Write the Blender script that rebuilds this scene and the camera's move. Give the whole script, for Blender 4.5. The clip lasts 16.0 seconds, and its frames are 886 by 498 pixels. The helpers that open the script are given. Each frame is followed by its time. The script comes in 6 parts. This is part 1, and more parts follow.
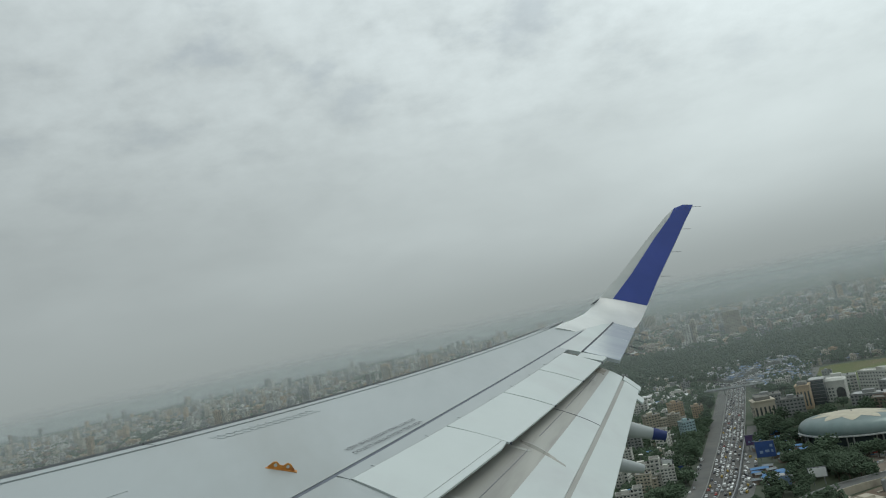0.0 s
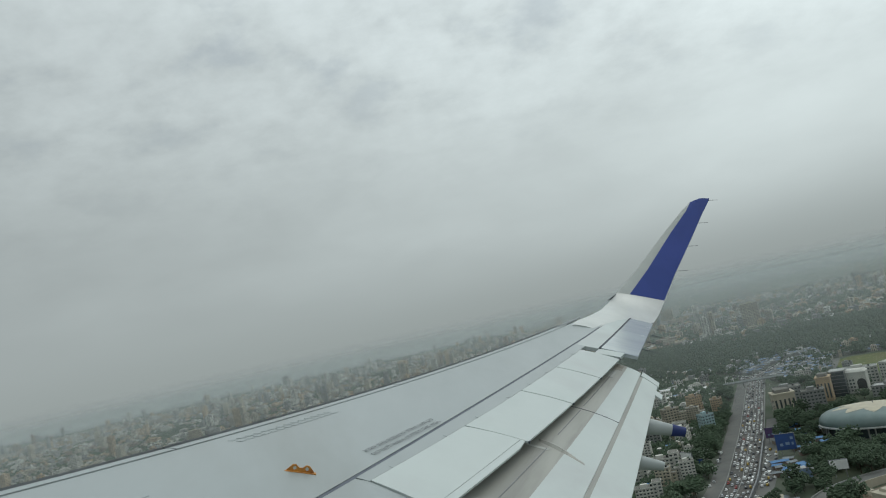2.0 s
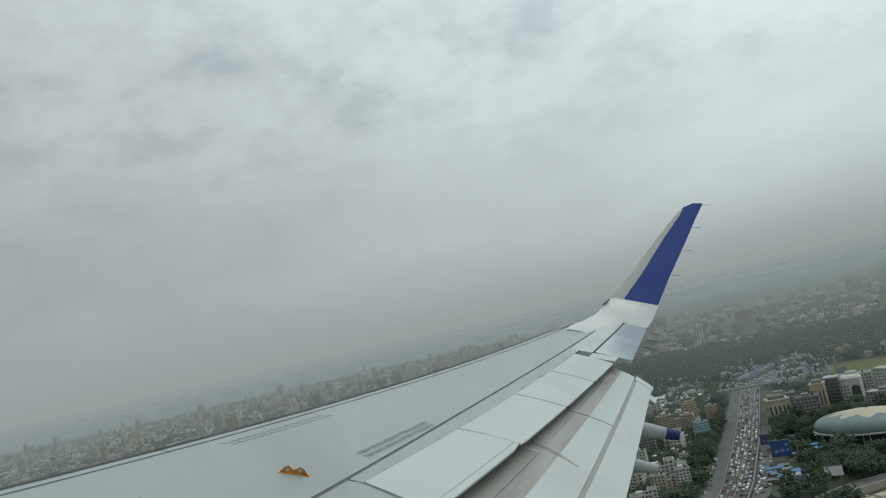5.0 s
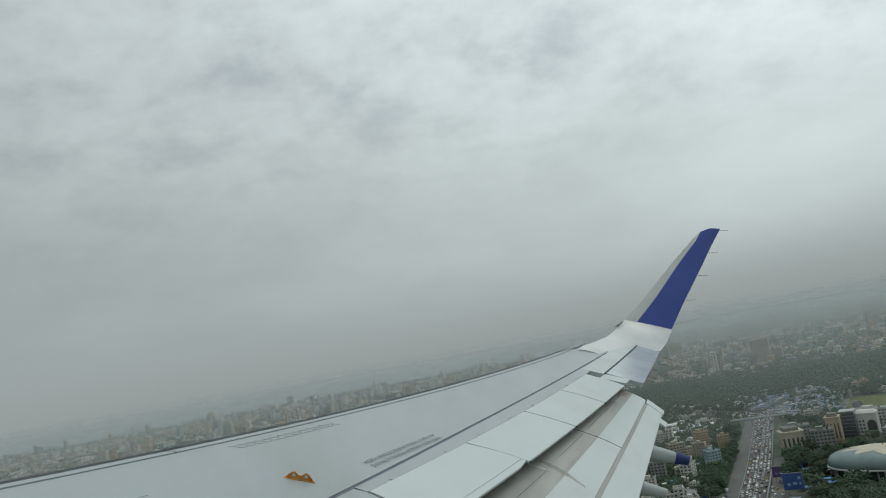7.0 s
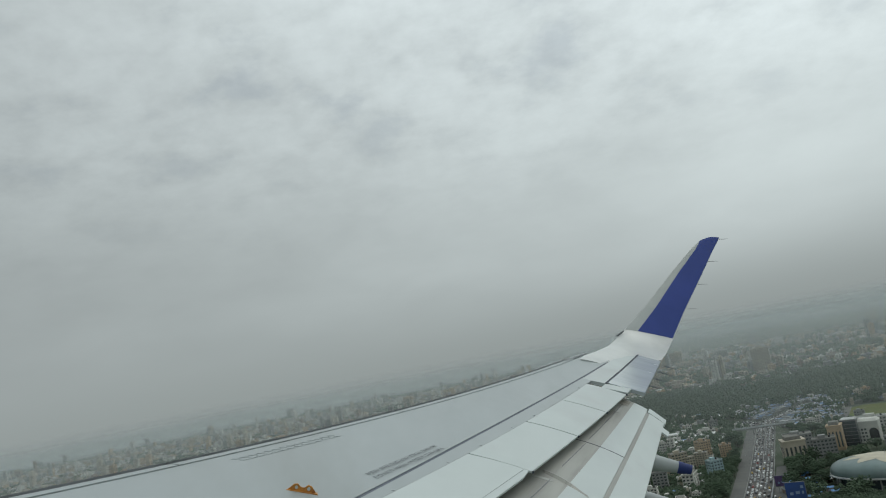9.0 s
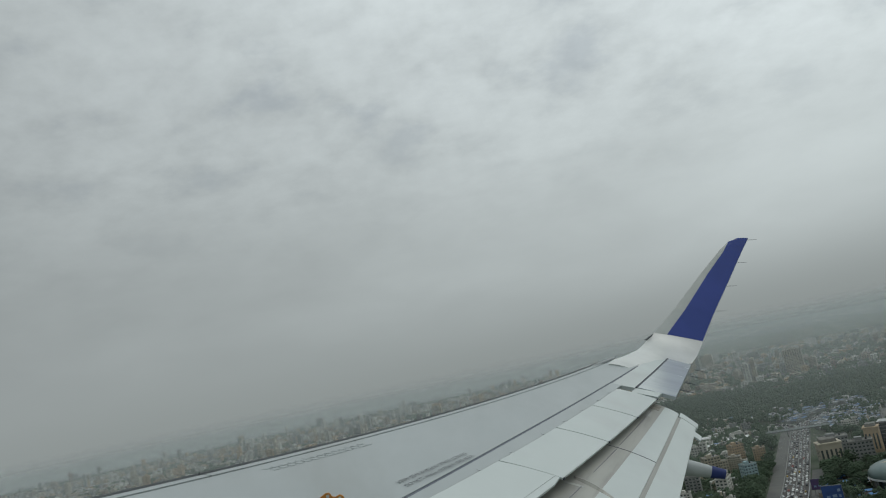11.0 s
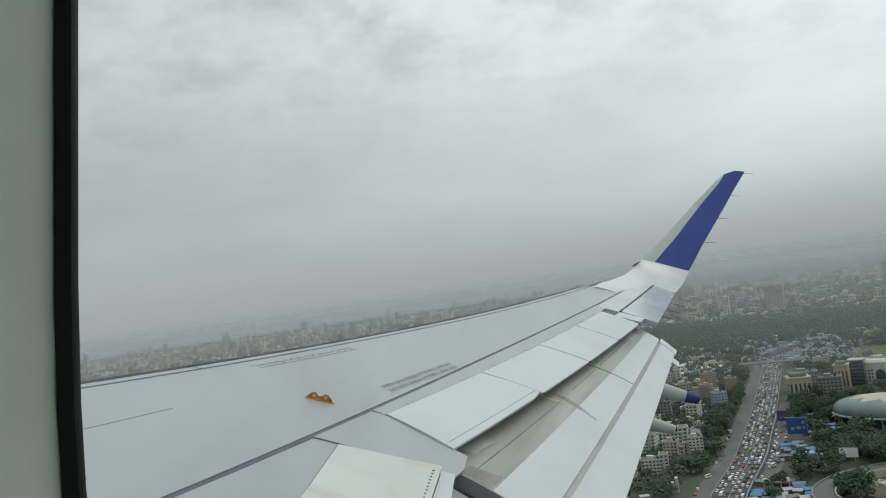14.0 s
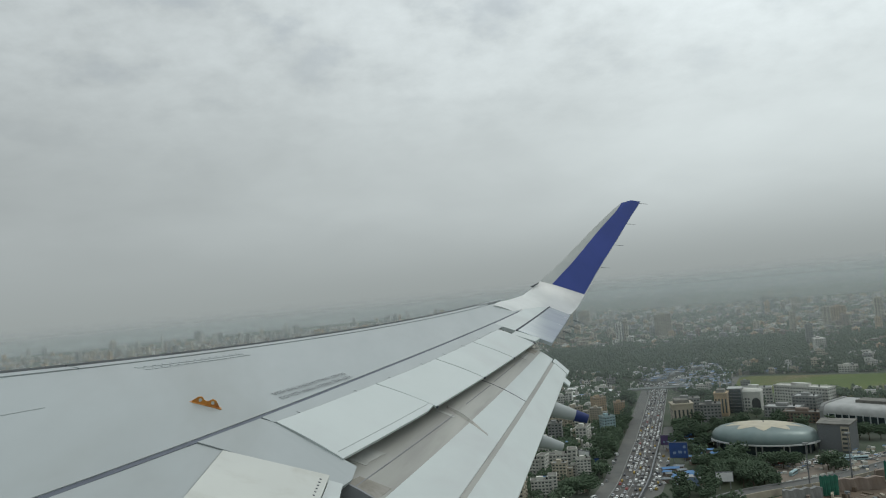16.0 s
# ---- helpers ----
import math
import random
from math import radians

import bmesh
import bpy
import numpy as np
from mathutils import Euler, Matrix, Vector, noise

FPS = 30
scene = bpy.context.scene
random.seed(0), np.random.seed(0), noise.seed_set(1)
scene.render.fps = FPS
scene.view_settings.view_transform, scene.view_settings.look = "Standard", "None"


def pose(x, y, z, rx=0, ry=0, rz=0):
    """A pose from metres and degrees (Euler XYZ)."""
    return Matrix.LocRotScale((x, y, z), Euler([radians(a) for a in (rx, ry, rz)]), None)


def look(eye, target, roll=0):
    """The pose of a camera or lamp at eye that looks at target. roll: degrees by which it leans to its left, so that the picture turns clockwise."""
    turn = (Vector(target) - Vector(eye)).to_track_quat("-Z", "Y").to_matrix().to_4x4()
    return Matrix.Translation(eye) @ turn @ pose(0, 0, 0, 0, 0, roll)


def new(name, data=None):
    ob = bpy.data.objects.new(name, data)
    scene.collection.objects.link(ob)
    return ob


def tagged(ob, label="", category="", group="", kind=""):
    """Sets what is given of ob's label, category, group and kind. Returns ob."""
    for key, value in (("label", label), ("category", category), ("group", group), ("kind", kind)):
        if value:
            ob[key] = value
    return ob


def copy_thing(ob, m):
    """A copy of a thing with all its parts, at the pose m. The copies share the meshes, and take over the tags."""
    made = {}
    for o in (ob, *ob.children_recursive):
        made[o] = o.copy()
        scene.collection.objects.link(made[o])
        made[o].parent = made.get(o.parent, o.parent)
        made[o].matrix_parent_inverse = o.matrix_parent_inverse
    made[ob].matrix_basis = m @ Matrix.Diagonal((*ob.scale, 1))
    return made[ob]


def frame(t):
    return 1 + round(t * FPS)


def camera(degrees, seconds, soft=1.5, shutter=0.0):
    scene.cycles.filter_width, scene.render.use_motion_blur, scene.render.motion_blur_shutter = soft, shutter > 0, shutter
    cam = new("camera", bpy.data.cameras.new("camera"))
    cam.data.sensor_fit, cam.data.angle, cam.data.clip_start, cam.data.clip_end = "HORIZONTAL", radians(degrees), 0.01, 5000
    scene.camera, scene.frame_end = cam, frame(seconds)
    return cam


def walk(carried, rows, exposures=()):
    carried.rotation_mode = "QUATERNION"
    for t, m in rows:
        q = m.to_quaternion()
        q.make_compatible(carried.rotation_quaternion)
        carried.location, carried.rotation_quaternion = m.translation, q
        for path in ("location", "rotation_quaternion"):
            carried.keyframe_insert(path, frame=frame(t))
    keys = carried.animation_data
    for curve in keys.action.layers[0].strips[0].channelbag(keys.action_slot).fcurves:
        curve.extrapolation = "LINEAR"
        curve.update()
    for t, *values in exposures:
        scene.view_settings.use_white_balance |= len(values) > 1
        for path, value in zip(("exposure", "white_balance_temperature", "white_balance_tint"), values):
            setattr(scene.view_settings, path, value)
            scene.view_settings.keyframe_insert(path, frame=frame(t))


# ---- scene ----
# the camera sits at a cabin window over the wing; metres, x aft, y outboard, z up from the ground
cam = camera(59.27, 16.0, 1.1)
ROWS = [
    (0, -38.998, 0.001, 159.024, 95.35, 11.59, -1.45),
    (0.5, -38.997, 0.002, 159.033, 95.70, 11.89, -1.12),
    (1, -38.996, 0.004, 159.040, 95.77, 11.73, -0.88),
    (1.5, -38.994, 0.006, 159.052, 95.44, 11.58, -0.62),
    (2, -38.994, 0.007, 159.059, 95.30, 12.29, -0.24),
    (2.5, -38.995, 0.009, 159.062, 95.10, 12.91, -0.26),
    (3, -38.995, 0.010, 159.063, 94.91, 12.97, -0.51),
    (5.5, -38.992, -0.002, 158.995, 96.66, 12.34, -0.43),
    (6, -38.993, -0.008, 158.985, 97.73, 12.58, 0.29),
    (6.5, -38.992, -0.012, 158.981, 97.25, 11.75, 0.11),
    (7, -38.990, -0.018, 158.972, 97.23, 10.24, 0.28),
    (7.5, -38.990, -0.018, 158.972, 97.61, 10.11, -0.03),
    (8, -38.992, -0.023, 158.965, 97.92, 10.25, 0.26),
    (10.5, -39.013, -0.031, 158.971, 98.32, 11.76, 0.53),
    (11, -39.005, -0.028, 158.972, 98.94, 11.62, 2.35),
    (11.5, -39.002, -0.026, 158.977, 99.65, 11.55, 3.71),
    (12, -39.003, -0.021, 158.985, 100.89, 10.74, 4.95),
    (12.5, -39.014, -0.019, 158.988, 101.87, 10.57, 5.14),
    (13, -39.014, -0.018, 158.980, 101.10, 10.59, 4.66),
    (13.5, -39.021, -0.017, 158.967, 97.29, 10.01, 4.22),
    (14, -39.044, -0.016, 158.961, 92.48, 7.91, 1.30),
    (14.5, -39.019, -0.014, 158.930, 91.38, 6.92, -2.05),
    (15, -39.025, -0.010, 158.916, 92.19, 6.36, -3.01),
    (15.5, -39.027, -0.007, 158.911, 93.17, 5.75, -3.52),
    (16, -39.029, -0.005, 158.908, 92.89, 5.24, -5.95),
]
EXPOSURES = [(0, -0.05, 6500, 10), (3, -0.05, 6500, 10), (5.5, -0.11, 6480, 10), (8, -0.12, 6500, 10), (10.5, -0.25, 6550, 12), (11.5, -0.30, 6560, 12), (12.5, -0.27, 6570, 12.5), (13.5, -0.05, 6570, 12.5), (14, 0.11, 6550, 12), (14.5, 0.09, 6550, 12), (15, 0.04, 6560, 12), (16, -0.04, 6570, 12.5)]
walk(cam, [(r[0], pose(*r[1:])) for r in ROWS], EXPOSURES)

# ---------------------------------------------------------------- light
world = bpy.data.worlds.new("overcast_sky")
scene.world = world
world.use_nodes = True


class Nodes:
    """Short hand for a node tree."""

    def __init__(self, tree):
        self.tree = tree
        tree.nodes.clear()

    def add(self, kind, **sets):
        n = self.tree.nodes.new(kind)
        for k, v in sets.items():
            setattr(n, k, v)
        return n

    def link(self, a, b):
        self.tree.links.new(a, b)

    def value(self, sock, v):
        if isinstance(v, bpy.types.NodeSocket):
            self.link(v, sock)
        else:
            sock.default_value = v

    def math(self, op, a, b=0.0, c=0.0, clamp=False):
        n = self.add("ShaderNodeMath", operation=op, use_clamp=clamp)
        for s, v in zip(n.inputs, (a, b, c)):
            self.value(s, v)
        return n.outputs[0]

    def mix(self, f, a, b, mode="MIX"):
        n = self.add("ShaderNodeMix", data_type="RGBA", blend_type=mode)
        self.value(n.inputs[0], f)
        for s, v in ((n.inputs[6], a), (n.inputs[7], b)):
            self.value(s, (*v, 1) if isinstance(v, tuple) and len(v) == 3 else v)
        return n.outputs[2]

    def noise(self, vec, scale, detail=4.0, rough=0.55, distort=0.0):
        n = self.add("ShaderNodeTexNoise")
        if vec is not None:
            self.link(vec, n.inputs["Vector"])
        n.inputs["Scale"].default_value, n.inputs["Detail"].default_value = scale, detail
        n.inputs["Roughness"].default_value, n.inputs["Distortion"].default_value = rough, distort
        return n.outputs["Fac"]

    def ramp(self, f, lo, hi):
        n = self.add("ShaderNodeMapRange", clamp=True, interpolation_type="SMOOTHSTEP")
        self.value(n.inputs[0], f)
        n.inputs[1].default_value, n.inputs[2].default_value = lo, hi
        return n.outputs[0]


SUN_UP, SUN_TURN = radians(58), radians(70)
HAZE = (0.315, 0.358, 0.352)


def build_sky():
    n = Nodes(world.node_tree)
    out = n.add("ShaderNodeOutputWorld")
    bg = n.add("ShaderNodeBackground")
    co = n.add("ShaderNodeTexCoord").outputs["Generated"]
    xyz = n.add("ShaderNodeSeparateXYZ")
    n.link(co, xyz.inputs[0])
    x, y, z = xyz.outputs
    sky = n.add("ShaderNodeTexSky", sky_type="NISHITA", sun_disc=False, sun_elevation=SUN_UP, sun_rotation=SUN_TURN)
    blue = n.mix(1.0, sky.outputs[0], (0.105, 0.105, 0.105), "MULTIPLY")
    # the flat cloud base: directions laid out on a sheet overhead
    zz = n.math("ADD", n.math("MAXIMUM", z, 0.0), 0.33)
    sheet = n.add("ShaderNodeCombineXYZ")
    n.link(n.math("DIVIDE", x, zz), sheet.inputs[0])
    n.link(n.math("DIVIDE", y, zz), sheet.inputs[1])
    big = n.noise(sheet.outputs[0], 1.7, 5.0, 0.5, 0.15)
    mid = n.noise(sheet.outputs[0], 5.5, 5.0, 0.55, 0.1)
    fine = n.noise(sheet.outputs[0], 19.0, 5.0, 0.6, 0.0)
    # cloud light: brighter high up and towards the hidden sun, dull in the mist over the horizon
    sd = (math.cos(SUN_UP) * math.sin(SUN_TURN), math.cos(SUN_UP) * math.cos(SUN_TURN), math.sin(SUN_UP))
    dot = n.add("ShaderNodeVectorMath", operation="DOT_PRODUCT")
    n.link(co, dot.inputs[0])
    dot.inputs[1].default_value = sd
    glow = n.ramp(dot.outputs["Value"], -0.1, 0.95)
    base = n.mix(n.ramp(z, -0.02, 0.105), HAZE, (0.462, 0.522, 0.522))
    base = n.mix(n.ramp(z, 0.06, 0.40), base, (0.488, 0.549, 0.557))
    puff = n.math("SUBTRACT", n.ramp(mid, 0.26, 0.60), 0.62)
    high = n.ramp(z, 0.10, 0.36)
    low = n.ramp(z, 0.0, 0.14)
    lit = n.math("MULTIPLY_ADD", n.math("MULTIPLY", puff, high), 0.19, 1.0)
    lit = n.math("MULTIPLY", lit, n.math("MULTIPLY_ADD", n.math("MULTIPLY", n.math("SUBTRACT", big, 0.5), low), 0.43, 1.0))
    lit = n.math("MULTIPLY", lit, n.math("MULTIPLY_ADD", n.math("MULTIPLY", n.math("SUBTRACT", fine, 0.5), high), 0.24, 1.0))
    side = n.math("MULTIPLY_ADD", glow, 0.95, -0.27)
    lit = n.math("MULTIPLY", lit, n.math("MULTIPLY_ADD", side, n.ramp(z, -0.01, 0.12), 1.0))
    grey = n.add("ShaderNodeVectorMath", operation="SCALE")
    n.link(base, grey.inputs[0])
    n.link(lit, grey.inputs[3])
    # thin places let a little blue through
    thin = n.math("SUBTRACT", 1.0, n.ramp(mid, 0.30, 0.47))
    thin = n.math("MULTIPLY", thin, n.math("MULTIPLY", n.ramp(z, 0.16, 0.38), 0.11))
    cloud = n.mix(thin, grey.outputs[0], blue)
    # below the horizon: the mist over the land
    under = n.ramp(z, -0.25, -0.02)
    n.link(n.mix(under, (0.10, 0.11, 0.10), cloud), bg.inputs[0])
    bg.inputs[1].default_value = 1.0
    n.link(bg.outputs[0], out.inputs[0])


build_sky()
sun_data = bpy.data.lights.new("sun", "SUN")
sun_data.energy, sun_data.angle, sun_data.color = 0.55, radians(25), (1.0, 0.97, 0.92)
sun = new("sun", sun_data)
sun.matrix_world = look((300 * math.sin(SUN_TURN), 300 * math.cos(SUN_TURN), 480), (0, 0, 0))

# ---------------------------------------------------------------- materials


def material(name, colour, second=None, scale=1.0, rough=0.6, metal=0.0, bump=0.0, bump_scale=None, spread=0.0, grime=None, grime_scale=0.15, stretch=(1, 1, 1), spec=0.5, contrast=(0.35, 0.65), emit=None, ground=False, streak=None, turn=0.0):
    """A surface with two colours worked through one another by noise, a coarser stain, relief and a spread from piece to piece."""
    m = bpy.data.materials.new(name)
    m.use_nodes = True
    n = Nodes(m.node_tree)
    out = n.add("ShaderNodeOutputMaterial")
    b = n.add("ShaderNodeBsdfPrincipled")
    n.link(b.outputs[0], out.inputs[0])
    co = n.add("ShaderNodeNewGeometry").outputs["Position"] if ground else n.add("ShaderNodeTexCoord").outputs["Object"]
    mp = n.add("ShaderNodeMapping")
    n.link(co, mp.inputs[0])
    mp.vector_type = "TEXTURE"
    mp.inputs["Rotation"].default_value = (0, 0, turn)
    mp.inputs["Scale"].default_value = tuple(1 / c for c in stretch)
    v = mp.outputs[0]
    second = second or tuple(c * 0.8 for c in colour)
    col = n.mix(n.ramp(n.noise(v, scale, 6.0), *contrast), colour, second)
    if grime:
        col = n.mix(n.ramp(n.noise(v, grime_scale, 5.0, 0.6, 0.4), 0.45, 0.72), col, grime)
    if streak:
        sm = n.add("ShaderNodeMapping")
        n.link(co, sm.inputs[0])
        sm.vector_type = "TEXTURE"
        sm.inputs["Rotation"].default_value = (0, 0, streak[3])
        sm.inputs["Scale"].default_value = tuple(1 / c for c in streak[2])
        col = n.mix(n.math("MULTIPLY", n.ramp(n.noise(sm.outputs[0], streak[1], 5.0, 0.65), 0.46, 0.66), 0.8), col, streak[0])
    if spread:
        r1 = n.add("ShaderNodeObjectInfo").outputs["Random"]
        r2 = n.add("ShaderNodeNewGeometry").outputs["Random Per Island"]
        s = n.math("MULTIPLY_ADD", n.math("ADD", r1, r2), spread, 1.0 - spread)
        hs = n.add("ShaderNodeHueSaturation")
        n.link(col, hs.inputs["Color"])
        n.link(s, hs.inputs["Value"])
        col = hs.outputs[0]
    n.link(col, b.inputs["Base Color"])
    rr = n.math("MULTIPLY_ADD", n.math("SUBTRACT", n.noise(v, scale * 1.7, 4.0), 0.5), 0.25, rough)
    n.link(rr, b.inputs["Roughness"])
    b.inputs["Metallic"].default_value = metal
    b.inputs["Specular IOR Level"].default_value = spec
    if bump:
        bp = n.add("ShaderNodeBump")
        bp.inputs["Distance"].default_value = bump
        bp.inputs["Strength"].default_value = 0.6
        n.link(n.noise(v, bump_scale or scale * 3, 5.0), bp.inputs["Height"])
        n.link(bp.outputs[0], b.inputs["Normal"])
    if emit:
        n.link(col, b.inputs["Emission Color"])
        b.inputs["Emission Strength"].default_value = emit
    return m


M = {}
M["skin"] = material("wing_grey_paint", (0.338, 0.374, 0.378), (0.318, 0.352, 0.356), 0.9, 0.36, grime=(0.265, 0.285, 0.278), grime_scale=0.42, stretch=(1.6, 0.5, 1), bump=0.001, bump_scale=1.5)
M["panel"] = material("wing_white_paint", (0.51, 0.56, 0.548), (0.49, 0.54, 0.528), 1.4, 0.4, grime=(0.46, 0.49, 0.485), grime_scale=0.8, stretch=(0.9, 0.7, 1), turn=radians(-18.8), bump=0.0006, bump_scale=2, spread=0.02)
M["burnt"] = material("brown_flap_stain", (0.21, 0.195, 0.16), (0.27, 0.26, 0.23), 3.0, 0.5, 0.1, grime=(0.15, 0.135, 0.105), grime_scale=5.0)
M["pale_stain"] = material("pale_flap_stain", (0.40, 0.41, 0.385), (0.31, 0.315, 0.295), 3.0, 0.5, 0.1)
M["cream"] = material("inboard_panel_paint", (0.545, 0.565, 0.525), (0.515, 0.535, 0.50), 1.6, 0.45, grime=(0.44, 0.445, 0.40), grime_scale=2.6, bump=0.0006)
M["tip_grey"] = material("winglet_nose_grey", (0.60, 0.615, 0.59), (0.53, 0.545, 0.525), 1.2, 0.35, 0.1, grime=(0.66, 0.68, 0.66), grime_scale=0.6)
M["tip_white"] = material("tip_white_paint", (0.62, 0.64, 0.62), (0.56, 0.58, 0.565), 1.4, 0.35, grime=(0.50, 0.52, 0.505), grime_scale=0.9)
M["bare"] = material("bare_grey_metal", (0.345, 0.345, 0.312), (0.275, 0.275, 0.248), 1.1, 0.40, 0.12, grime=(0.22, 0.217, 0.198), grime_scale=0.7, stretch=(2.6, 0.30, 1), turn=radians(-18.8), bump=0.0006, contrast=(0.34, 0.68), streak=((0.225, 0.22, 0.20), 1.2, (4.5, 0.28, 1), radians(-18.8)))
M["edge"] = material("worn_edge_metal", (0.19, 0.20, 0.21), (0.14, 0.148, 0.155), 3.0, 0.45, 0.2)
M["aileron"] = material("aileron_paint", (0.52, 0.565, 0.575), (0.46, 0.50, 0.52), 1.2, 0.24, 0.2, grime=(0.36, 0.40, 0.43), grime_scale=1.1, stretch=(0.4, 2.0, 1))
M["seal"] = material("blue_grey_seal", (0.098, 0.115, 0.145), (0.08, 0.094, 0.12), 4.0, 0.6)
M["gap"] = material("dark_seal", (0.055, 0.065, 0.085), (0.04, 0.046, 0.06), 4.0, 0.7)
M["blue"] = material("tip_blue_paint", (0.026, 0.059, 0.295), (0.023, 0.052, 0.27), 1.0, 0.35, grime=(0.036, 0.07, 0.35), grime_scale=0.5)
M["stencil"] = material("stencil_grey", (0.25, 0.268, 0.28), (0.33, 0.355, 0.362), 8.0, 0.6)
M["faint"] = material("faint_stencil", (0.338, 0.374, 0.378), (0.352, 0.388, 0.393), 12.0, 0.6)
M["orange"] = material("orange_paint", (0.60, 0.27, 0.05), (0.48, 0.20, 0.035), 20.0, 0.5, grime=(0.33, 0.12, 0.03), grime_scale=12)
M["fairing"] = material("fairing_grey", (0.46, 0.49, 0.49), (0.40, 0.43, 0.43), 1.5, 0.4)
M["liner"] = material("cabin_liner", (0.78, 0.84, 0.77), (0.75, 0.81, 0.74), 30.0, 0.7, bump=0.0003)
M["rubber"] = material("window_seal_black", (0.015, 0.017, 0.018), (0.02, 0.022, 0.022), 40.0, 0.6)
M["asphalt"] = material("asphalt", (0.068, 0.064, 0.056), (0.048, 0.046, 0.041), 0.07, 0.9, grime=(0.105, 0.09, 0.068), grime_scale=0.022, bump=0.01, bump_scale=2, ground=True, streak=((0.098, 0.086, 0.066), 0.28, (1.0, 0.06, 1), radians(-34)))
M["grass"] = material("mown_grass", (0.085, 0.125, 0.022), (0.06, 0.095, 0.018), 0.06, 0.95, grime=(0.095, 0.095, 0.035), grime_scale=0.012, bump=0.08, bump_scale=3, spec=0.1)
M["earth"] = material("town_ground", (0.075, 0.098, 0.068), (0.10, 0.112, 0.092), 0.02, 0.95, grime=(0.055, 0.068, 0.04), grime_scale=0.006, spec=0.1)
M["white_line"] = material("white_marking", (0.36, 0.35, 0.32), (0.22, 0.215, 0.19), 0.4, 0.8)
M["white"] = material("aircraft_white", (0.74, 0.75, 0.74), (0.70, 0.71, 0.70), 0.3, 0.35)
M["navy"] = material("aircraft_navy", (0.024, 0.042, 0.17), (0.02, 0.034, 0.14), 0.3, 0.35)
M["tyre"] = material("tyre_rubber", (0.02, 0.02, 0.02), (0.03, 0.03, 0.03), 2, 0.8)
M["glass"] = material("dark_glass", (0.03, 0.045, 0.05), (0.02, 0.03, 0.035), 0.2, 0.15)
M["tower"] = material("tower_concrete", (0.36, 0.35, 0.31), (0.31, 0.30, 0.265), 0.1, 0.8, grime=(0.27, 0.25, 0.21), grime_scale=0.05, stretch=(1, 1, 0.2))
M["tower_glass"] = material("tower_cab_glass", (0.055, 0.08, 0.088), (0.04, 0.062, 0.07), 0.3, 0.2)
M["sheet"] = material("roof_sheet", (0.40, 0.41, 0.40), (0.33, 0.34, 0.33), 0.1, 0.5, grime=(0.24, 0.24, 0.22), grime_scale=0.03)
M["pale_roof"] = material("pale_roof", (0.66, 0.65, 0.58), (0.58, 0.57, 0.51), 0.1, 0.6)
M["dark"] = material("tank_black_arch_shade", (0.03, 0.032, 0.03), (0.02, 0.02, 0.02), 0.2, 0.9)
M["wall_white"] = material("white_wall", (0.58, 0.58, 0.53), (0.48, 0.48, 0.44), 0.08, 0.8, grime=(0.32, 0.31, 0.28), grime_scale=0.06, spread=0.12)
M["wall_cream"] = material("cream_wall", (0.46, 0.42, 0.33), (0.39, 0.355, 0.28), 0.08, 0.8, grime=(0.25, 0.23, 0.19), grime_scale=0.06, spread=0.16)
M["wall_grey"] = material("grey_wall", (0.27, 0.28, 0.27), (0.23, 0.235, 0.23), 0.08, 0.8, grime=(0.19, 0.19, 0.17), grime_scale=0.06, spread=0.18)
M["pane"] = material("house_glass", (0.085, 0.095, 0.095), (0.06, 0.07, 0.07), 0.3, 0.25)
M["wall_rust"] = material("rust_wall", (0.25, 0.20, 0.165), (0.22, 0.18, 0.15), 0.08, 0.8, grime=(0.2, 0.14, 0.1), grime_scale=0.06, spread=0.14)
M["bark"] = material("bark", (0.09, 0.07, 0.05), (0.06, 0.05, 0.035), 2, 0.9)
M["leaf"] = material("leaves", (0.088, 0.126, 0.079), (0.064, 0.094, 0.060), 0.5, 0.8, spread=0.3, spec=0.2)
M["bus"] = material("bus_teal", (0.02, 0.07, 0.11), (0.018, 0.058, 0.095), 0.5, 0.35)
M["steel"] = material("painted_steel", (0.32, 0.33, 0.33), (0.26, 0.27, 0.27), 1, 0.5, 0.3)

# ---------------------------------------------------------------- mesh helpers


def thing(name, label, category, m=None, group="", kind=""):
    """An Empty at the base of a thing, to carry its parts."""
    e = new(name)
    if m is not None:
        e.matrix_world = m
    return tagged(e, label, category, group, kind)


def mesh_of(bm, mat, smooth=False):
    me = bpy.data.meshes.new("mesh")
    bmesh.ops.recalc_face_normals(bm, faces=bm.faces)
    if smooth:
        for f in bm.faces:
            f.smooth = True
    bm.to_mesh(me)
    bm.free()
    if smooth:
        me.set_sharp_from_angle(angle=radians(35))
    for k in (mat if isinstance(mat, (list, tuple)) else [mat]):
        me.materials.append(k)
    return me


def part(name, bm, mat, parent, label="", smooth=False, m=None):
    """One mesh object under a thing or a part."""
    ob = new(name, mesh_of(bm, mat, smooth) if isinstance(bm, bmesh.types.BMesh) else bm)
    ob.parent = parent
    if m is not None:
        ob.matrix_local = m
    return tagged(ob, label)


def structure(name, bm, mat, label="", category="", smooth=False):
    return tagged(new(name, mesh_of(bm, mat, smooth)), label, category, kind="structure")


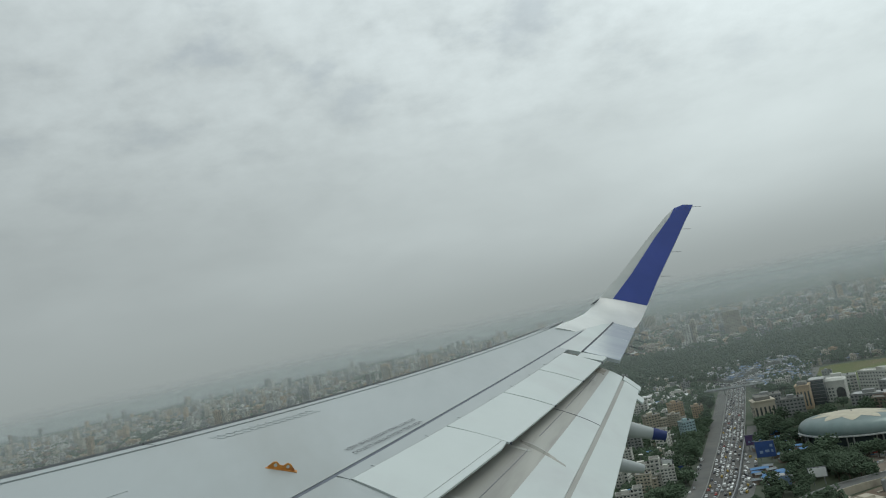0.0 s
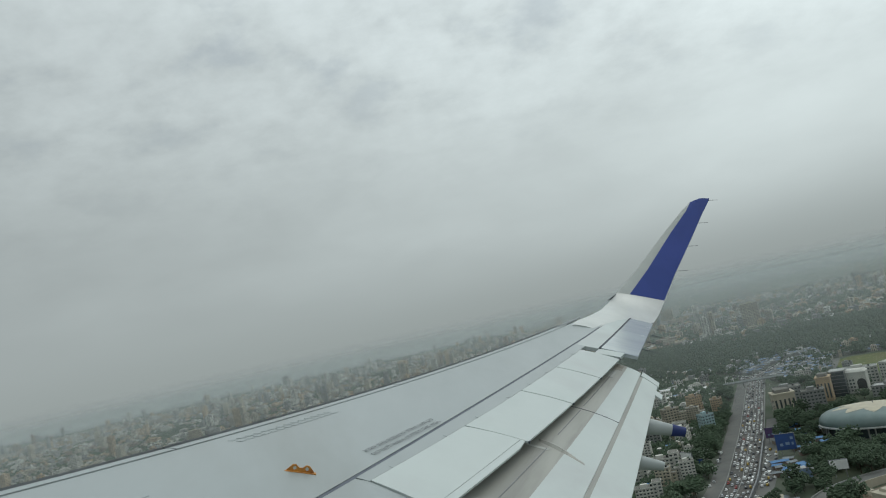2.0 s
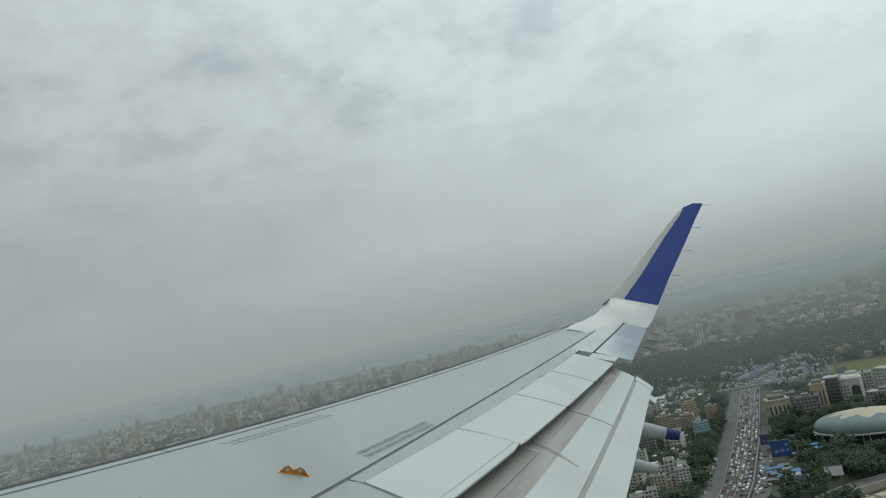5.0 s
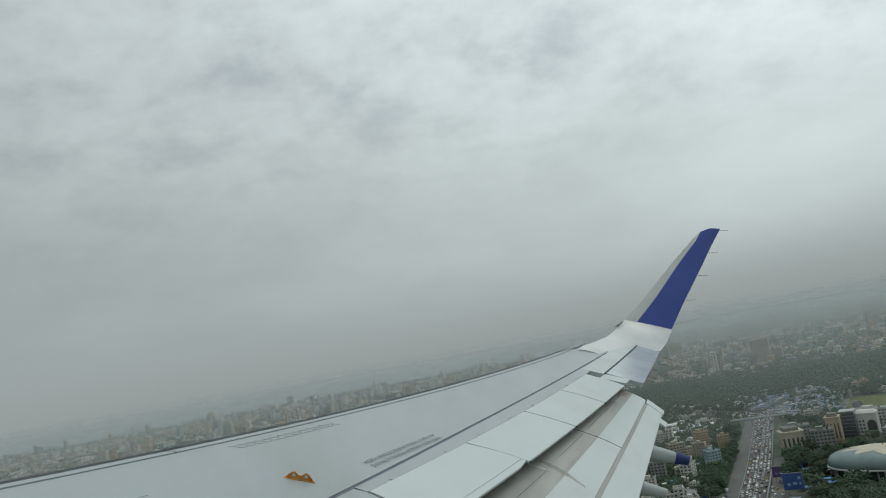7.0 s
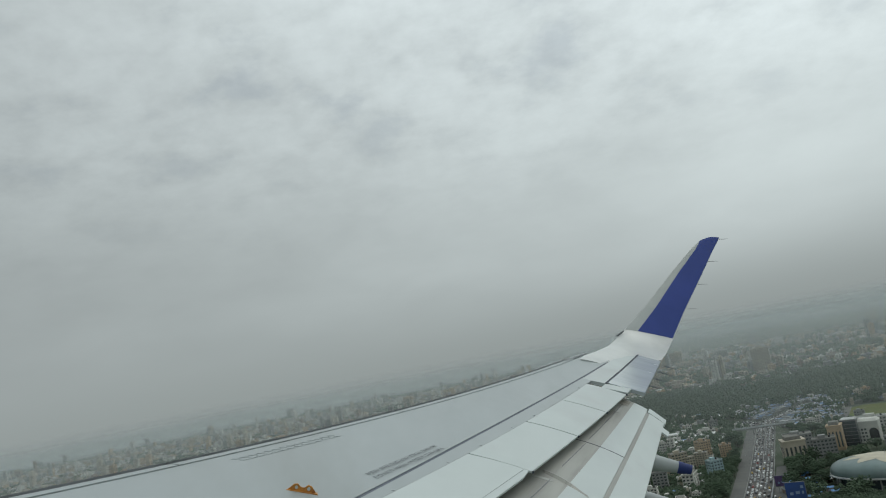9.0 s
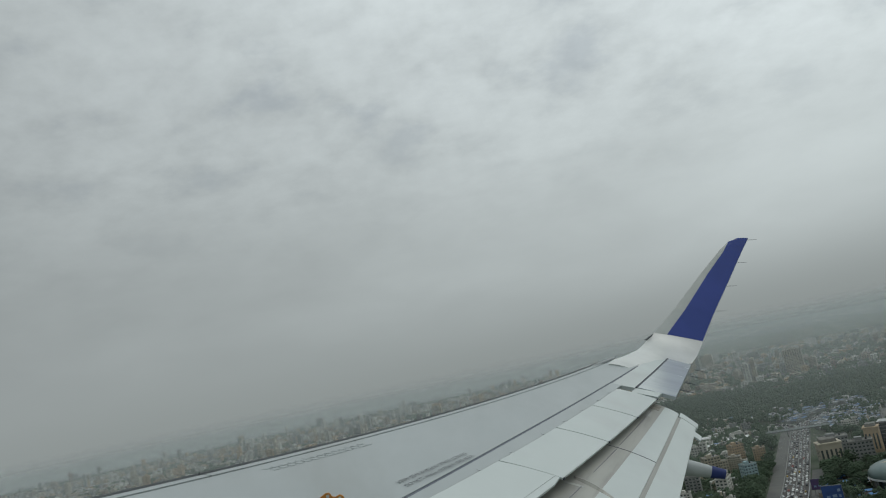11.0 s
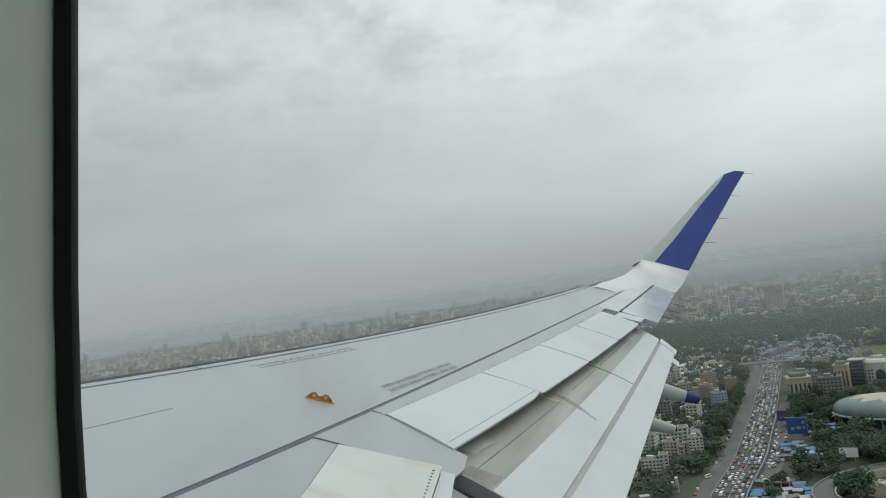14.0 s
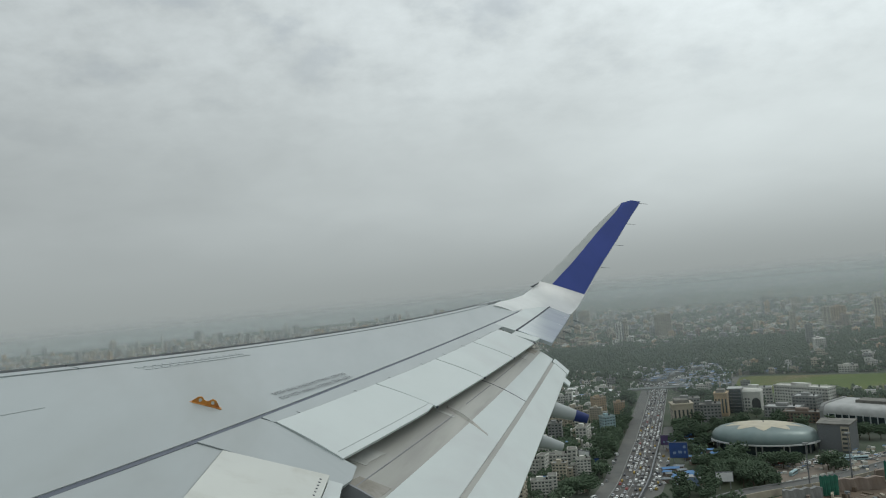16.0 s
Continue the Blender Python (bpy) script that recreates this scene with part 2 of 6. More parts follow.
def prism(bm, poly, z0, z1, index=0):
    """A block over a polygon (x, y)."""
    lo = [bm.verts.new((x, y, z0)) for x, y in poly]
    hi = [bm.verts.new((x, y, z1)) for x, y in poly]
    k = len(poly)
    fs = [bm.faces.new(lo[::-1]), bm.faces.new(hi)]
    fs += [bm.faces.new((lo[i], lo[(i + 1) % k], hi[(i + 1) % k], hi[i])) for i in range(k)]
    for f in fs:
        f.material_index = index
    return fs


def box(bm, x0, x1, y0, y1, z0, z1, index=0):
    return prism(bm, [(x0, y0), (x1, y0), (x1, y1), (x0, y1)], z0, z1, index)


def loft(bm, rings, caps=True, closed=True):
    """Joins rings of equally many points."""
    vs = [[bm.verts.new(p) for p in r] for r in rings]
    k = len(vs[0])
    for a, b in zip(vs, vs[1:]):
        for i in range(k if closed else k - 1):
            j = (i + 1) % k
            bm.faces.new((a[i], a[j], b[j], b[i]))
    if caps and closed:
        bm.faces.new(vs[0][::-1])
        bm.faces.new(vs[-1])
    return vs


def circle(c, r, axis, k=16, sx=1.0, sy=1.0):
    """A ring of k points round c, across the axis."""
    a = Vector(axis).normalized()
    u = a.orthogonal().normalized() if abs(a.z) > 0.9 else Vector((0, 0, 1)).cross(a).normalized()
    v = a.cross(u)
    return [Vector(c) + r * (sx * math.cos(2 * math.pi * i / k) * u + sy * math.sin(2 * math.pi * i / k) * v) for i in range(k)]


def tube(bm, p, q, r0, r1=None, k=10):
    d = Vector(q) - Vector(p)
    loft(bm, [circle(p, r0, d, k), circle(q, r0 if r1 is None else r1, d, k)])


def text_mesh(words, size, mat):
    """Lettering as a thin mesh, from the built-in font, centred."""
    c = bpy.data.curves.new("lettering", "FONT")
    c.body, c.size, c.align_x, c.align_y, c.extrude = words, size, "CENTER", "CENTER", 0.001
    o = bpy.data.objects.new("lettering", c)
    scene.collection.objects.link(o)
    me = bpy.data.meshes.new_from_object(o.evaluated_get(bpy.context.evaluated_depsgraph_get()))
    bpy.data.objects.remove(o)
    me.materials.clear()
    me.materials.append(mat)
    return me


# ---------------------------------------------------------------- the wing
# wing frame: x aft, y outboard from the aircraft's middle, z up
WING = Matrix(((0.92555, 0.0, 0.37863, -43.4287), (0.02347, 0.99808, -0.05737, -1.5658), (-0.3779, 0.06198, 0.92377, 158.8756), (0, 0, 0, 1)))


def wz(y):
    return 0.0363 * (y - 1.98) + 0.0056 * (y - 1.98) ** 2


def x_le(y):
    return 0.506 * (y - 1.98)


def x_dark(y):
    return 2.99 + 0.409 * (y - 4.79) - 0.10 * math.sin(math.pi * min(max((y - 4.79) / 10.7, 0), 1))


def x_hinge(y):
    return 1.046 + 0.417 * y


def x_te(y):
    return 5.69 + 0.327 * (y - 7.02)


def skin_z(y, s):
    """Height of the upper skin at the share s of the way from the leading edge to the hinge line."""
    return wz(y) + 0.05 * min(1.0, max(0.0, (15.9 - y) / 7)) * math.sin(math.pi * min(s, 1.0)) - 0.03 * (1 - s)


def sheet_between(bm, fa, fb, y0, y1, top, thick, ny=12, nx=3, index=0):
    """A slab between two lines fa(y) and fb(y), its upper side at top(x, y)."""
    ys = [y0 + (y1 - y0) * i / ny for i in range(ny + 1)]
    rings = []
    for y in ys:
        xs = [fa(y) + (fb(y) - fa(y)) * j / nx for j in range(nx + 1)]
        up = [(x, y, top(x, y)) for x in xs]
        rings.append(up + [(x, y, z - thick) for x, y, z in reversed(up)])
    loft(bm, rings)
    return bm


def share(x, y):
    return (x - x_le(y)) / (x_hinge(y) - x_le(y))


def top_skin(x, y):
    return skin_z(y, share(x, y))


def build_wing():
    w = thing("aircraft_wing", "grey and white airliner wing with lowered flaps and blue winglet", "aircraft wing", WING)
    # wing box: a lofted section from the nose to the seal line
    bm = bmesh.new()
    rings = []
    for i in range(33):
        y = 1.2 + (15.3 - 1.2) * i / 32
        a, b = x_le(y), x_dark(y)
        up, dn = [], []
        t = 0.05 + 0.022 * (16 - y)
        for j in range(11):
            s = (j / 10) ** 1.8
            x = a + 0.108 + (b - a - 0.108) * s
            up.append((x, y, top_skin(x, y)))
            dn.append((x, y, wz(y) - 0.06 - t * math.sin(math.pi * (0.25 + 0.6 * s))))
        rings.append(up + dn[::-1])
    loft(bm, rings)
    part("upper_skin", bm, M["skin"], w, "light grey painted wing skin", True)
    # slat nose, slightly proud; the shadow line behind it is coloured in as a grey strip
    for k, (y0, y1) in enumerate(((1.2, 6.9), (6.915, 9.6), (9.615, 12.2), (12.215, 14.6))):
        bm = bmesh.new()
        rings = []
        for i in range(9):
            y = y0 + (y1 - y0) * i / 8
            a = x_le(y)
            r = []
            for j in range(13):
                u = math.pi * (0.5 + j / 12)
                r.append((a + 0.062 + 0.062 * math.cos(u) * (1.0 if math.cos(u) < 0 else 1), y, wz(y) - 0.065 + 0.052 * math.sin(u)))
            b = a + 0.098
            r = [(b, y, top_skin(b, y) + 0.006)] + r + [(b, y, wz(y) - 0.14)]
            rings.append(r)
        loft(bm, rings)
        sl = part("slat", bm, M["skin"], w, "grey painted leading edge slat", True)
        bm = bmesh.new()
        rings = []
        for i in range(9):
            y = y0 + (y1 - y0) * i / 8
            a = x_le(y)
            rings.append([(a + 0.030 + 0.046 * math.cos(math.pi * (0.62 + 0.5 * j / 6)), y, wz(y) - 0.065 + 0.058 * math.sin(math.pi * (0.62 + 0.5 * j / 6))) for j in range(7)] + [(a + 0.03, y, wz(y) - 0.08), (a + 0.03, y, wz(y) - 0.05)])
        loft(bm, rings)
        part("nose_strip", bm, M["edge"], sl, "dark worn nose strip", True)
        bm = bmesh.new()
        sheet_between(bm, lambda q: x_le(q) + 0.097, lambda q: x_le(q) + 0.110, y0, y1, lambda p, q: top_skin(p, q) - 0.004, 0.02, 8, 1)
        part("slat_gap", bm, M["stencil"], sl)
    # seal line
    bm = bmesh.new()
    sheet_between(bm, x_dark, lambda y: x_dark(y) + 0.028, 1.2, 15.5, lambda x, y: top_skin(x, y) - 0.006, 0.03, 24, 1)
    part("seal_strip", bm, M["seal"], w, "blue-grey rubber seal along the rear of the wing box")
    # rear shroud panels between the seal and the spoilers
    bm = bmesh.new()
    sheet_between(bm, lambda y: x_dark(y) + 0.028, lambda y: x_hinge(y) - 0.008, 6.9, 13.2, top_skin, 0.05, 14, 2)
    part("shroud_panel", bm, M["skin"], w)
    bm = bmesh.new()
    c = [(x_dark(6.19) + 0.028, 6.19), (3.70, 6.19), (4.34, 6.21), (4.42, 6.20), (4.49, 6.40), (4.515, 6.655), (4.20, 6.77), (3.905, 6.885), (x_dark(6.885) + 0.028, 6.885)]
    lo = [bm.verts.new((x, y, wz(y) - 0.06)) for x, y in c]
    hi = [bm.verts.new((x, y, wz(y) + 0.004 - 0.05 * max(0, x - 3.9) / 0.6)) for x, y in c]
    bm.faces.new(hi)
    bm.faces.new(lo[::-1])
    for i in range(len(c)):
        bm.faces.new((lo[i], lo[(i + 1) % len(c)], hi[(i + 1) % len(c)], hi[i]))
    part("shroud_panel", bm, M["skin"], w, "grey corner panel between the spoilers")
    bm = bmesh.new()
    sheet_between(bm, lambda y: x_dark(y) + 0.028, lambda y: 3.628 + (0.068 * (y - 5.1) if y > 5.1 else 0.007 * (y - 5.1)), 1.2, 6.185, lambda x, y: wz(y) - 0.004, 0.05, 8, 3)
    part("shroud_panel", bm, M["skin"], w)
    bm = bmesh.new()
    sheet_between(bm, lambda y: x_dark(y) + 0.028, lambda y: 1.446 + 0.4018 * y - 0.01, 13.2, 16.0, lambda x, y: wz(y) - 0.002, 0.05, 6, 2)
    part("shroud_panel", bm, M["panel"], w)
    bm = bmesh.new()
    sheet_between(bm, lambda y: 1.446 + 0.4018 * y, lambda y: x_hinge(y) + 0.587 + (13.2 - y) * 0.0, 12.92, 13.24, lambda x, y: wz(y) - 0.012, 0.05, 2, 2)
    part("shroud_panel", bm, M["panel"], w)
    # spoilers
    ends = (6.89, 8.56, 10.17, 11.60, 12.90)
    for i in range(4):
        bm = bmesh.new()
        a, b = ends[i] + 0.012, ends[i + 1] - 0.012
        skew = 0.13

        def top(x, y):
            return wz(y) + 0.006 - 0.035 * ((x - x_hinge(y)) / 0.587)
        rings = []
        for j in range(9):
            y = a + (b - a) * j / 8
            r = []
            for q in range(7):
                s = q / 6
                yy = y - 0.23 * s * (1 - j / 8) if i == 0 else y - 0.03 * s
                r.append((x_hinge(yy) + (0.587 - (0.03 if (i == 0 and j > 7) else 0)) * s, yy, wz(yy) + 0.006 - 0.035 * s + 0.008 * math.sin(math.pi * s)))
            rings.append(r + [(x, yy, z - 0.018 - 0.04 * (1 - k / 6)) for k, (x, yy, z) in reversed(list(enumerate(r)))])
        loft(bm, rings)
        sp = part("spoiler", bm, M["panel"], w, "white spoiler panel lying flush", True)
        for y in (a + 0.35, b - 0.35):
            bm = bmesh.new()
            box(bm, x_hinge(y) - 0.045, x_hinge(y) + 0.01, y - 0.02, y + 0.02, wz(y) - 0.01, wz(y) + 0.004)
            part("hinge_fitting", bm, M["skin"], sp)
        bm = bmesh.new()
        sheet_between(bm, lambda y: x_hinge(y) - 0.01, lambda y: x_hinge(y) + 0.6, b, b + 0.024, lambda x, y: wz(y) - 0.03, 0.02, 1, 2)
        part("panel_gap", bm, M["gap"], sp)
        if i:
            continue
        bm = bmesh.new()
        sheet_between(bm, lambda y: x_hinge(y) + 0.515, lambda y: x_hinge(y) + 0.5185, a - 0.15 * (i == 0), b - 0.03, lambda x, y: wz(y) - 0.0195, 0.006, 8, 1)
        part("edge_seam", bm, M["faint"], sp)
    # inboard spoiler
    bm = bmesh.new()
    c = [(3.71, 6.13), (4.34, 6.20), (4.24, 5.0), (4.1, 2.0), (3.62, 2.0), (3.64, 5.1)]
    lo = [bm.verts.new((x, y, wz(y) - 0.03)) for x, y in c]
    hi = [bm.verts.new((x, y, wz(y) + 0.02)) for x, y in c]
    bm.faces.new(hi)
    bm.faces.new(lo[::-1])
    for i in range(6):
        bm.faces.new((lo[i], lo[(i + 1) % 6], hi[(i + 1) % 6], hi[i]))
    sp = part("spoiler", bm, M["cream"], w, "creamy white inboard spoiler panel with worn edges")
    bm = bmesh.new()
    loft(bm, [circle((0, 0, 0), 0.009, (0, 0, 1), 6), circle((0, 0, 0.005), 0.007, (0, 0, 1), 6)])
    me = mesh_of(bm, M["gap"])
    for i in range(26):
        y = 6.1 - i * 0.05
        part("rivet", me, None, sp, m=Matrix.Translation((4.30 - 0.083 * (6.2 - y), y, wz(y) + 0.018)))
    bm = bmesh.new()
    sheet_between(bm, lambda y: 4.345 - 0.083 * (6.2 - y), lambda y: 4.43 - 0.05 * (6.2 - y), 2.0, 6.19, lambda x, y: wz(y) - 0.005, 0.04, 6, 1)
    part("trailing_strip", bm, M["panel"], sp)

    # flaps, drooped and run out below the spoilers
    def flap_top(x, y):
        a = x_hinge(y) + 0.40
        s = (x - a) / (x_te(y) - a)
        return wz(y) - 0.145 - 0.20 * s ** 1.3 + 0.03 * math.sin(math.pi * s)

    def flap_front(y):
        return x_hinge(y) + 0.40

    def flap_mid(y):
        return 5.14 + 0.348 * (y - 6.6)

    bm = bmesh.new()
    sheet_between(bm, flap_front, lambda y: flap_front(y) + 0.58 * (flap_mid(y) - flap_front(y)), 6.45, 13.1, flap_top, 0.10, 20, 4)
    fl = part("outboard_flap", bm, M["bare"], w, "weathered bare metal flap run out behind the wing", True)
    bm = bmesh.new()
    sheet_between(bm, lambda y: flap_front(y) + 0.58 * (flap_mid(y) - flap_front(y)), flap_mid, 6.45, 13.1, flap_top, 0.09, 20, 4)
    part("flap_skin", bm, M["panel"], fl, "white painted flap skin", True)
    bm = bmesh.new()
    sheet_between(bm, flap_mid, lambda y: flap_mid(y) + 0.05, 6.45, 12.95, lambda x, y: flap_top(x, y) - 0.012, 0.06, 20, 1)
    part("flap_groove", bm, M["bare"], fl, "dirty groove along the flap")
    bm = bmesh.new()
    sheet_between(bm, lambda y: flap_mid(y) + 0.05, x_te, 6.45, 12.95, flap_top, 0.05, 20, 5)
    part("flap_tail", bm, M["panel"], fl, "white painted rear half of the flap", True)
    bm = bmesh.new()
    sheet_between(bm, lambda y: flap_mid(y) + 0.02, lambda y: x_te(y) + 0.02, 12.97, 13.2, lambda x, y: flap_top(x, y) + 0.002, 0.045, 2, 3)
    part("flap_end", bm, M["panel"], fl)
    bm = bmesh.new()
    sheet_between(bm, lambda y: x_te(y) - 0.02, lambda y: x_te(y) + 0.10, 12.45, 12.7, lambda x, y: flap_top(x, y) + 0.0, 0.02, 1, 1)
    part("end_tab", bm, M["panel"], fl)
    # track bands across the flap
    for y0 in (9.05,):
        bm = bmesh.new()
        rings = []
        for j in range(9):
            s = j / 8
            y = y0 - 0.25 * s
            x = flap_front(y0) + 0.16 + s * 0.5 * (flap_mid(y) - flap_front(y))
            z = flap_top(x, y)
            h = 0.022 * math.sin(math.pi * min(1, 0.15 + s))
            rings.append([(x, y - 0.06, z - 0.01), (x, y - 0.03, z + h), (x, y + 0.03, z + h), (x, y + 0.06, z - 0.01)])
        loft(bm, rings)
        part("flap_track_cover", bm, M["bare"], fl, "dark worn track cover", True)
    # chord seams on the bare part
    for y0 in (10.45,):
        bm = bmesh.new()
        sheet_between(bm, lambda y: flap_front(y) + 0.06, lambda y: flap_mid(y), y0, y0 + 0.014, lambda x, y: flap_top(x, y) + 0.003, 0.01, 1, 4)
        part("seam", bm, M["gap"], fl)
    for q0, q1, q2 in ((0.36, 6.6, 8.85), (0.34, 9.35, 10.4), (0.33, 10.6, 12.6)):
        bm = bmesh.new()
        sheet_between(bm, lambda y: flap_front(y) + q0 * (flap_mid(y) - flap_front(y)), lambda y: flap_front(y) + q0 * (flap_mid(y) - flap_front(y)) + 0.008, q1, q2, lambda x, y: flap_top(x, y) + 0.003, 0.01, 6, 1)
        part("seam", bm, M["edge"], fl)
    # stains by the inner end
    for y0, y1, q0, q1, mat in ((6.50, 6.78, 0.30, 0.56, "burnt"), (8.80, 8.86, 0.16, 0.40, "pale_stain"), (12.75, 13.05, 0.10, 0.5, "burnt"), (12.25, 12.6, 0.12, 0.42, "pale_stain"), (7.0, 7.35, 0.12, 0.26, "pale_stain")):
        bm = bmesh.new()
        sheet_between(bm, lambda y: flap_front(y) + (q0 + 0.008 * math.sin(17 * y) + 0.004 * math.sin(41 * y)) * (flap_mid(y) - flap_front(y)), lambda y: flap_front(y) + (q1 + 0.008 * math.sin(13 * y) + 0.004 * math.sin(37 * y)) * (flap_mid(y) - flap_front(y)), y0, y1, lambda x, y: flap_top(x, y) + 0.0025, 0.003, 28, 3)
        part("stain_patch", bm, M[mat], fl, "worn stained patch on the flap")
    # a dark sheet whose colour stands in for the shade under the spoilers
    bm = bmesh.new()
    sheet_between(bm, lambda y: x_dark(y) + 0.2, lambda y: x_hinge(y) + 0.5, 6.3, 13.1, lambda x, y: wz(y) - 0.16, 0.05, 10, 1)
    part("flap_well", bm, M["gap"], w, "dark sheet standing in for shade in the flap well")
    # inboard flap
    bm = bmesh.new()
    sheet_between(bm, lambda y: 4.40, lambda y: 5.45, 2.0, 6.3, lambda x, y: wz(y) - 0.12 - 0.30 * (x - 4.4), 0.1, 8, 4)
    fi = part("inboard_flap", bm, M["bare"], w, "weathered inboard flap", True)
    bm = bmesh.new()
    rings = []
    for j in range(9):
        s = j / 8
        x, y = 4.45 + 0.8 * s, 6.42 - 0.1 * s
        z = wz(y) - 0.10 - 0.22 * s ** 1.3
        rings.append([(x, y - 0.035, z - 0.06), (x, y - 0.018, z + 0.024), (x, y + 0.014, z + 0.024), (x, y + 0.03, z - 0.06)])
    loft(bm, rings)
    part("kink_seal", bm, M["edge"], fi, "black curved seal between the flaps", True)

    # aileron
    def ah(y):
        return 1.446 + 0.4018 * y
    bm = bmesh.new()
    sheet_between(bm, ah, lambda y: ah(y) + 0.592 - 0.056 * (y - 13.26), 13.27, 15.98, lambda x, y: wz(y) - 0.06 * (x - ah(y)), 0.05, 8, 3)
    al = part("aileron", bm, M["aileron"], w, "white aileron", True)
    bm = bmesh.new()
    sheet_between(bm, lambda y: ah(y) - 0.01, lambda y: ah(y) + 0.02, 13.25, 16.0, lambda x, y: wz(y) + 0.003, 0.02, 6, 1)
    part("hinge_gap", bm, M["gap"], al)
    for y in (13.9, 14.5, 15.1, 15.7):
        bm = bmesh.new()
        x = ah(y) + 0.55
        tube(bm, (x, y, wz(y) - 0.05), (x + 0.24, y + 0.02, wz(y) - 0.06), 0.009, 0.005, 6)
        part("static_wick", bm, M["gap"], al)
    # raised tip, lofted from the wing's end up along the blade
    st = [((6.55, 14.6, 1.33), (7.05, 14.6, 1.33), 0.10), ((6.72, 15.0, 1.42), (7.28, 15.02, 1.40), 0.10), ((7.02, 15.55, 1.52), (7.98, 15.75, 1.52), 0.09), ((7.36, 16.2, 1.66), (8.36, 16.12, 1.60), 0.085),
          ((7.58, 16.7, 1.80), (8.58, 16.62, 1.75), 0.08), ((7.72, 16.97, 1.92), (8.70, 16.9, 1.90), 0.075), ((7.82, 17.10, 2.05), (8.79, 17.07, 2.06), 0.07),
          ((8.19, 17.29, 2.60), (8.97, 17.27, 2.62), 0.06), ((8.67, 17.55, 3.42), (9.27, 17.53, 3.45), 0.05), ((9.02, 17.72, 3.98), (9.47, 17.72, 4.02), 0.04), ((9.19, 17.79, 4.20), (9.56, 17.80, 4.24), 0.03), ((9.38, 17.83, 4.32), (9.60, 17.84, 4.36), 0.02)]
    nrm = [Vector((0, -0.18, 0.98))] * 4 + [Vector((0, -0.35, 0.93)), Vector((0, -0.62, 0.78)), Vector((0, -0.85, 0.5))] + [Vector((0, -0.945, 0.327))] * 5

    def blade(i0, i1, s0, s1, mat, name, label, lift=0.0, n=10):
        bm = bmesh.new()
        rings = []
        for i in range(i0, i1 + 1):
            a, b, th = Vector(st[i][0]), Vector(st[i][1]), st[i][2]
            up, dn = [], []
            for j in range(n + 1):
                s = s0 + (s1 - s0) * j / n
                h = th * (1.9 * math.sqrt(max(s, 0)) * (1 - s) * 0.75 + 0.08 * (1 - s))
                p = a.lerp(b, s)
                up.append(p + nrm[i] * (h * 0.55 + lift))
                dn.append(p - nrm[i] * (h * 0.45 + lift))
            rings.append(up + dn[::-1])
        loft(bm, rings)
        return part(name, bm, mat, w, label, True)
    blade(0, 6, 0.0, 1.0, M["tip_white"], "wing_tip", "white curved wing tip")
    tip = blade(6, 11, 0.0, 1.0, M["tip_grey"], "winglet", "upright winglet with a light grey nose")
    blade(6, 7, 0.0, 0.255, M["tip_white"], "nose_sheath", "bright white nose sheath at the foot of the winglet", 0.003, 6)
    # the blue field, set slightly proud, from behind the nose strip to the trailing edge
    bm = bmesh.new()
    rings = []
    for i in range(6, 12):
        a, b, th = Vector(st[i][0]), Vector(st[i][1]), st[i][2]
        s0 = (0.26, 0.26, 0.22, 0.20, 0.0, 0.0)[i - 6]
        up, dn = [], []
        for j in range(9):
            s = s0 + (0.985 - s0) * j / 8
            h = th * (1.9 * math.sqrt(max(s, 0)) * (1 - s) * 0.75 + 0.08 * (1 - s))
            p = a.lerp(b, s)
            up.append(p + nrm[i] * (h * 0.55 + 0.004))
            dn.append(p - nrm[i] * (h * 0.45 + 0.004))
        rings.append(up + dn[::-1])
    loft(bm, rings)
    ob = part("blue_field", bm, M["blue"], tip, "deep blue painted winglet field", True)
    for t in (0.05, 0.28, 0.52, 0.75, 0.98):
        bm = bmesh.new()
        p = Vector((8.79, 17.07, 2.06)).lerp(Vector((9.60, 17.84, 4.36)), t)
        tube(bm, p, p + Vector((0.19, 0.0, 0.045)), 0.005, 0.003, 6)
        part("static_wick", bm, M["gap"], tip)
    # position lamp in the nose of the tip
    bm = bmesh.new()
    rings = []
    for i, (x, y, z, r) in enumerate(((7.60, 16.80, 1.875, 0.008), (7.66, 16.865, 1.905, 0.019), (7.72, 16.93, 1.955, 0.018), (7.78, 16.99, 2.01, 0.008))):
        rings.append(circle((x, y, z), r, (0.6, 0.5, 0.4), 10))
    loft(bm, rings)
    lamp = part("position_lamp", bm, M["glass"], w, "dark glass position lamp cover", True)
    # flap track fairings with pointed tails
    for (x, y, z), ln, r, tail in (((7.52, 11.28, 0.36), 2.1, 0.122, "blue"), ((6.87, 9.86, 0.17), 1.9, 0.108, "fairing"), ((6.22, 7.54, -0.12), 1.7, 0.13, "fairing")):
        bm = bmesh.new()
        rings = []
        for i in range(11):
            s = i / 10
            rr = r * (0.30 + 0.70 * math.sin(math.pi * min(1.0, 0.12 + 0.5 * s)) ** 0.8) if s < 0.82 else r * (0.30 + 0.70)
            rr = r * max(0.28, math.sin(math.pi * (0.30 + 0.62 * (1 - s))) ** 0.7) if s < 1 else r * 0.28
            c = (x - ln * s, y - 0.05 * s, z - 0.02 * s + 0.02)
            rings.append([Vector(c) + Vector((0, 0.62 * rr * math.cos(u), 1.15 * rr * math.sin(u))) for u in [2 * math.pi * k / 14 for k in range(14)]])
        loft(bm, rings)
        fr = part("flap_fairing", bm, M["fairing"], w, "grey pointed flap track fairing", True)
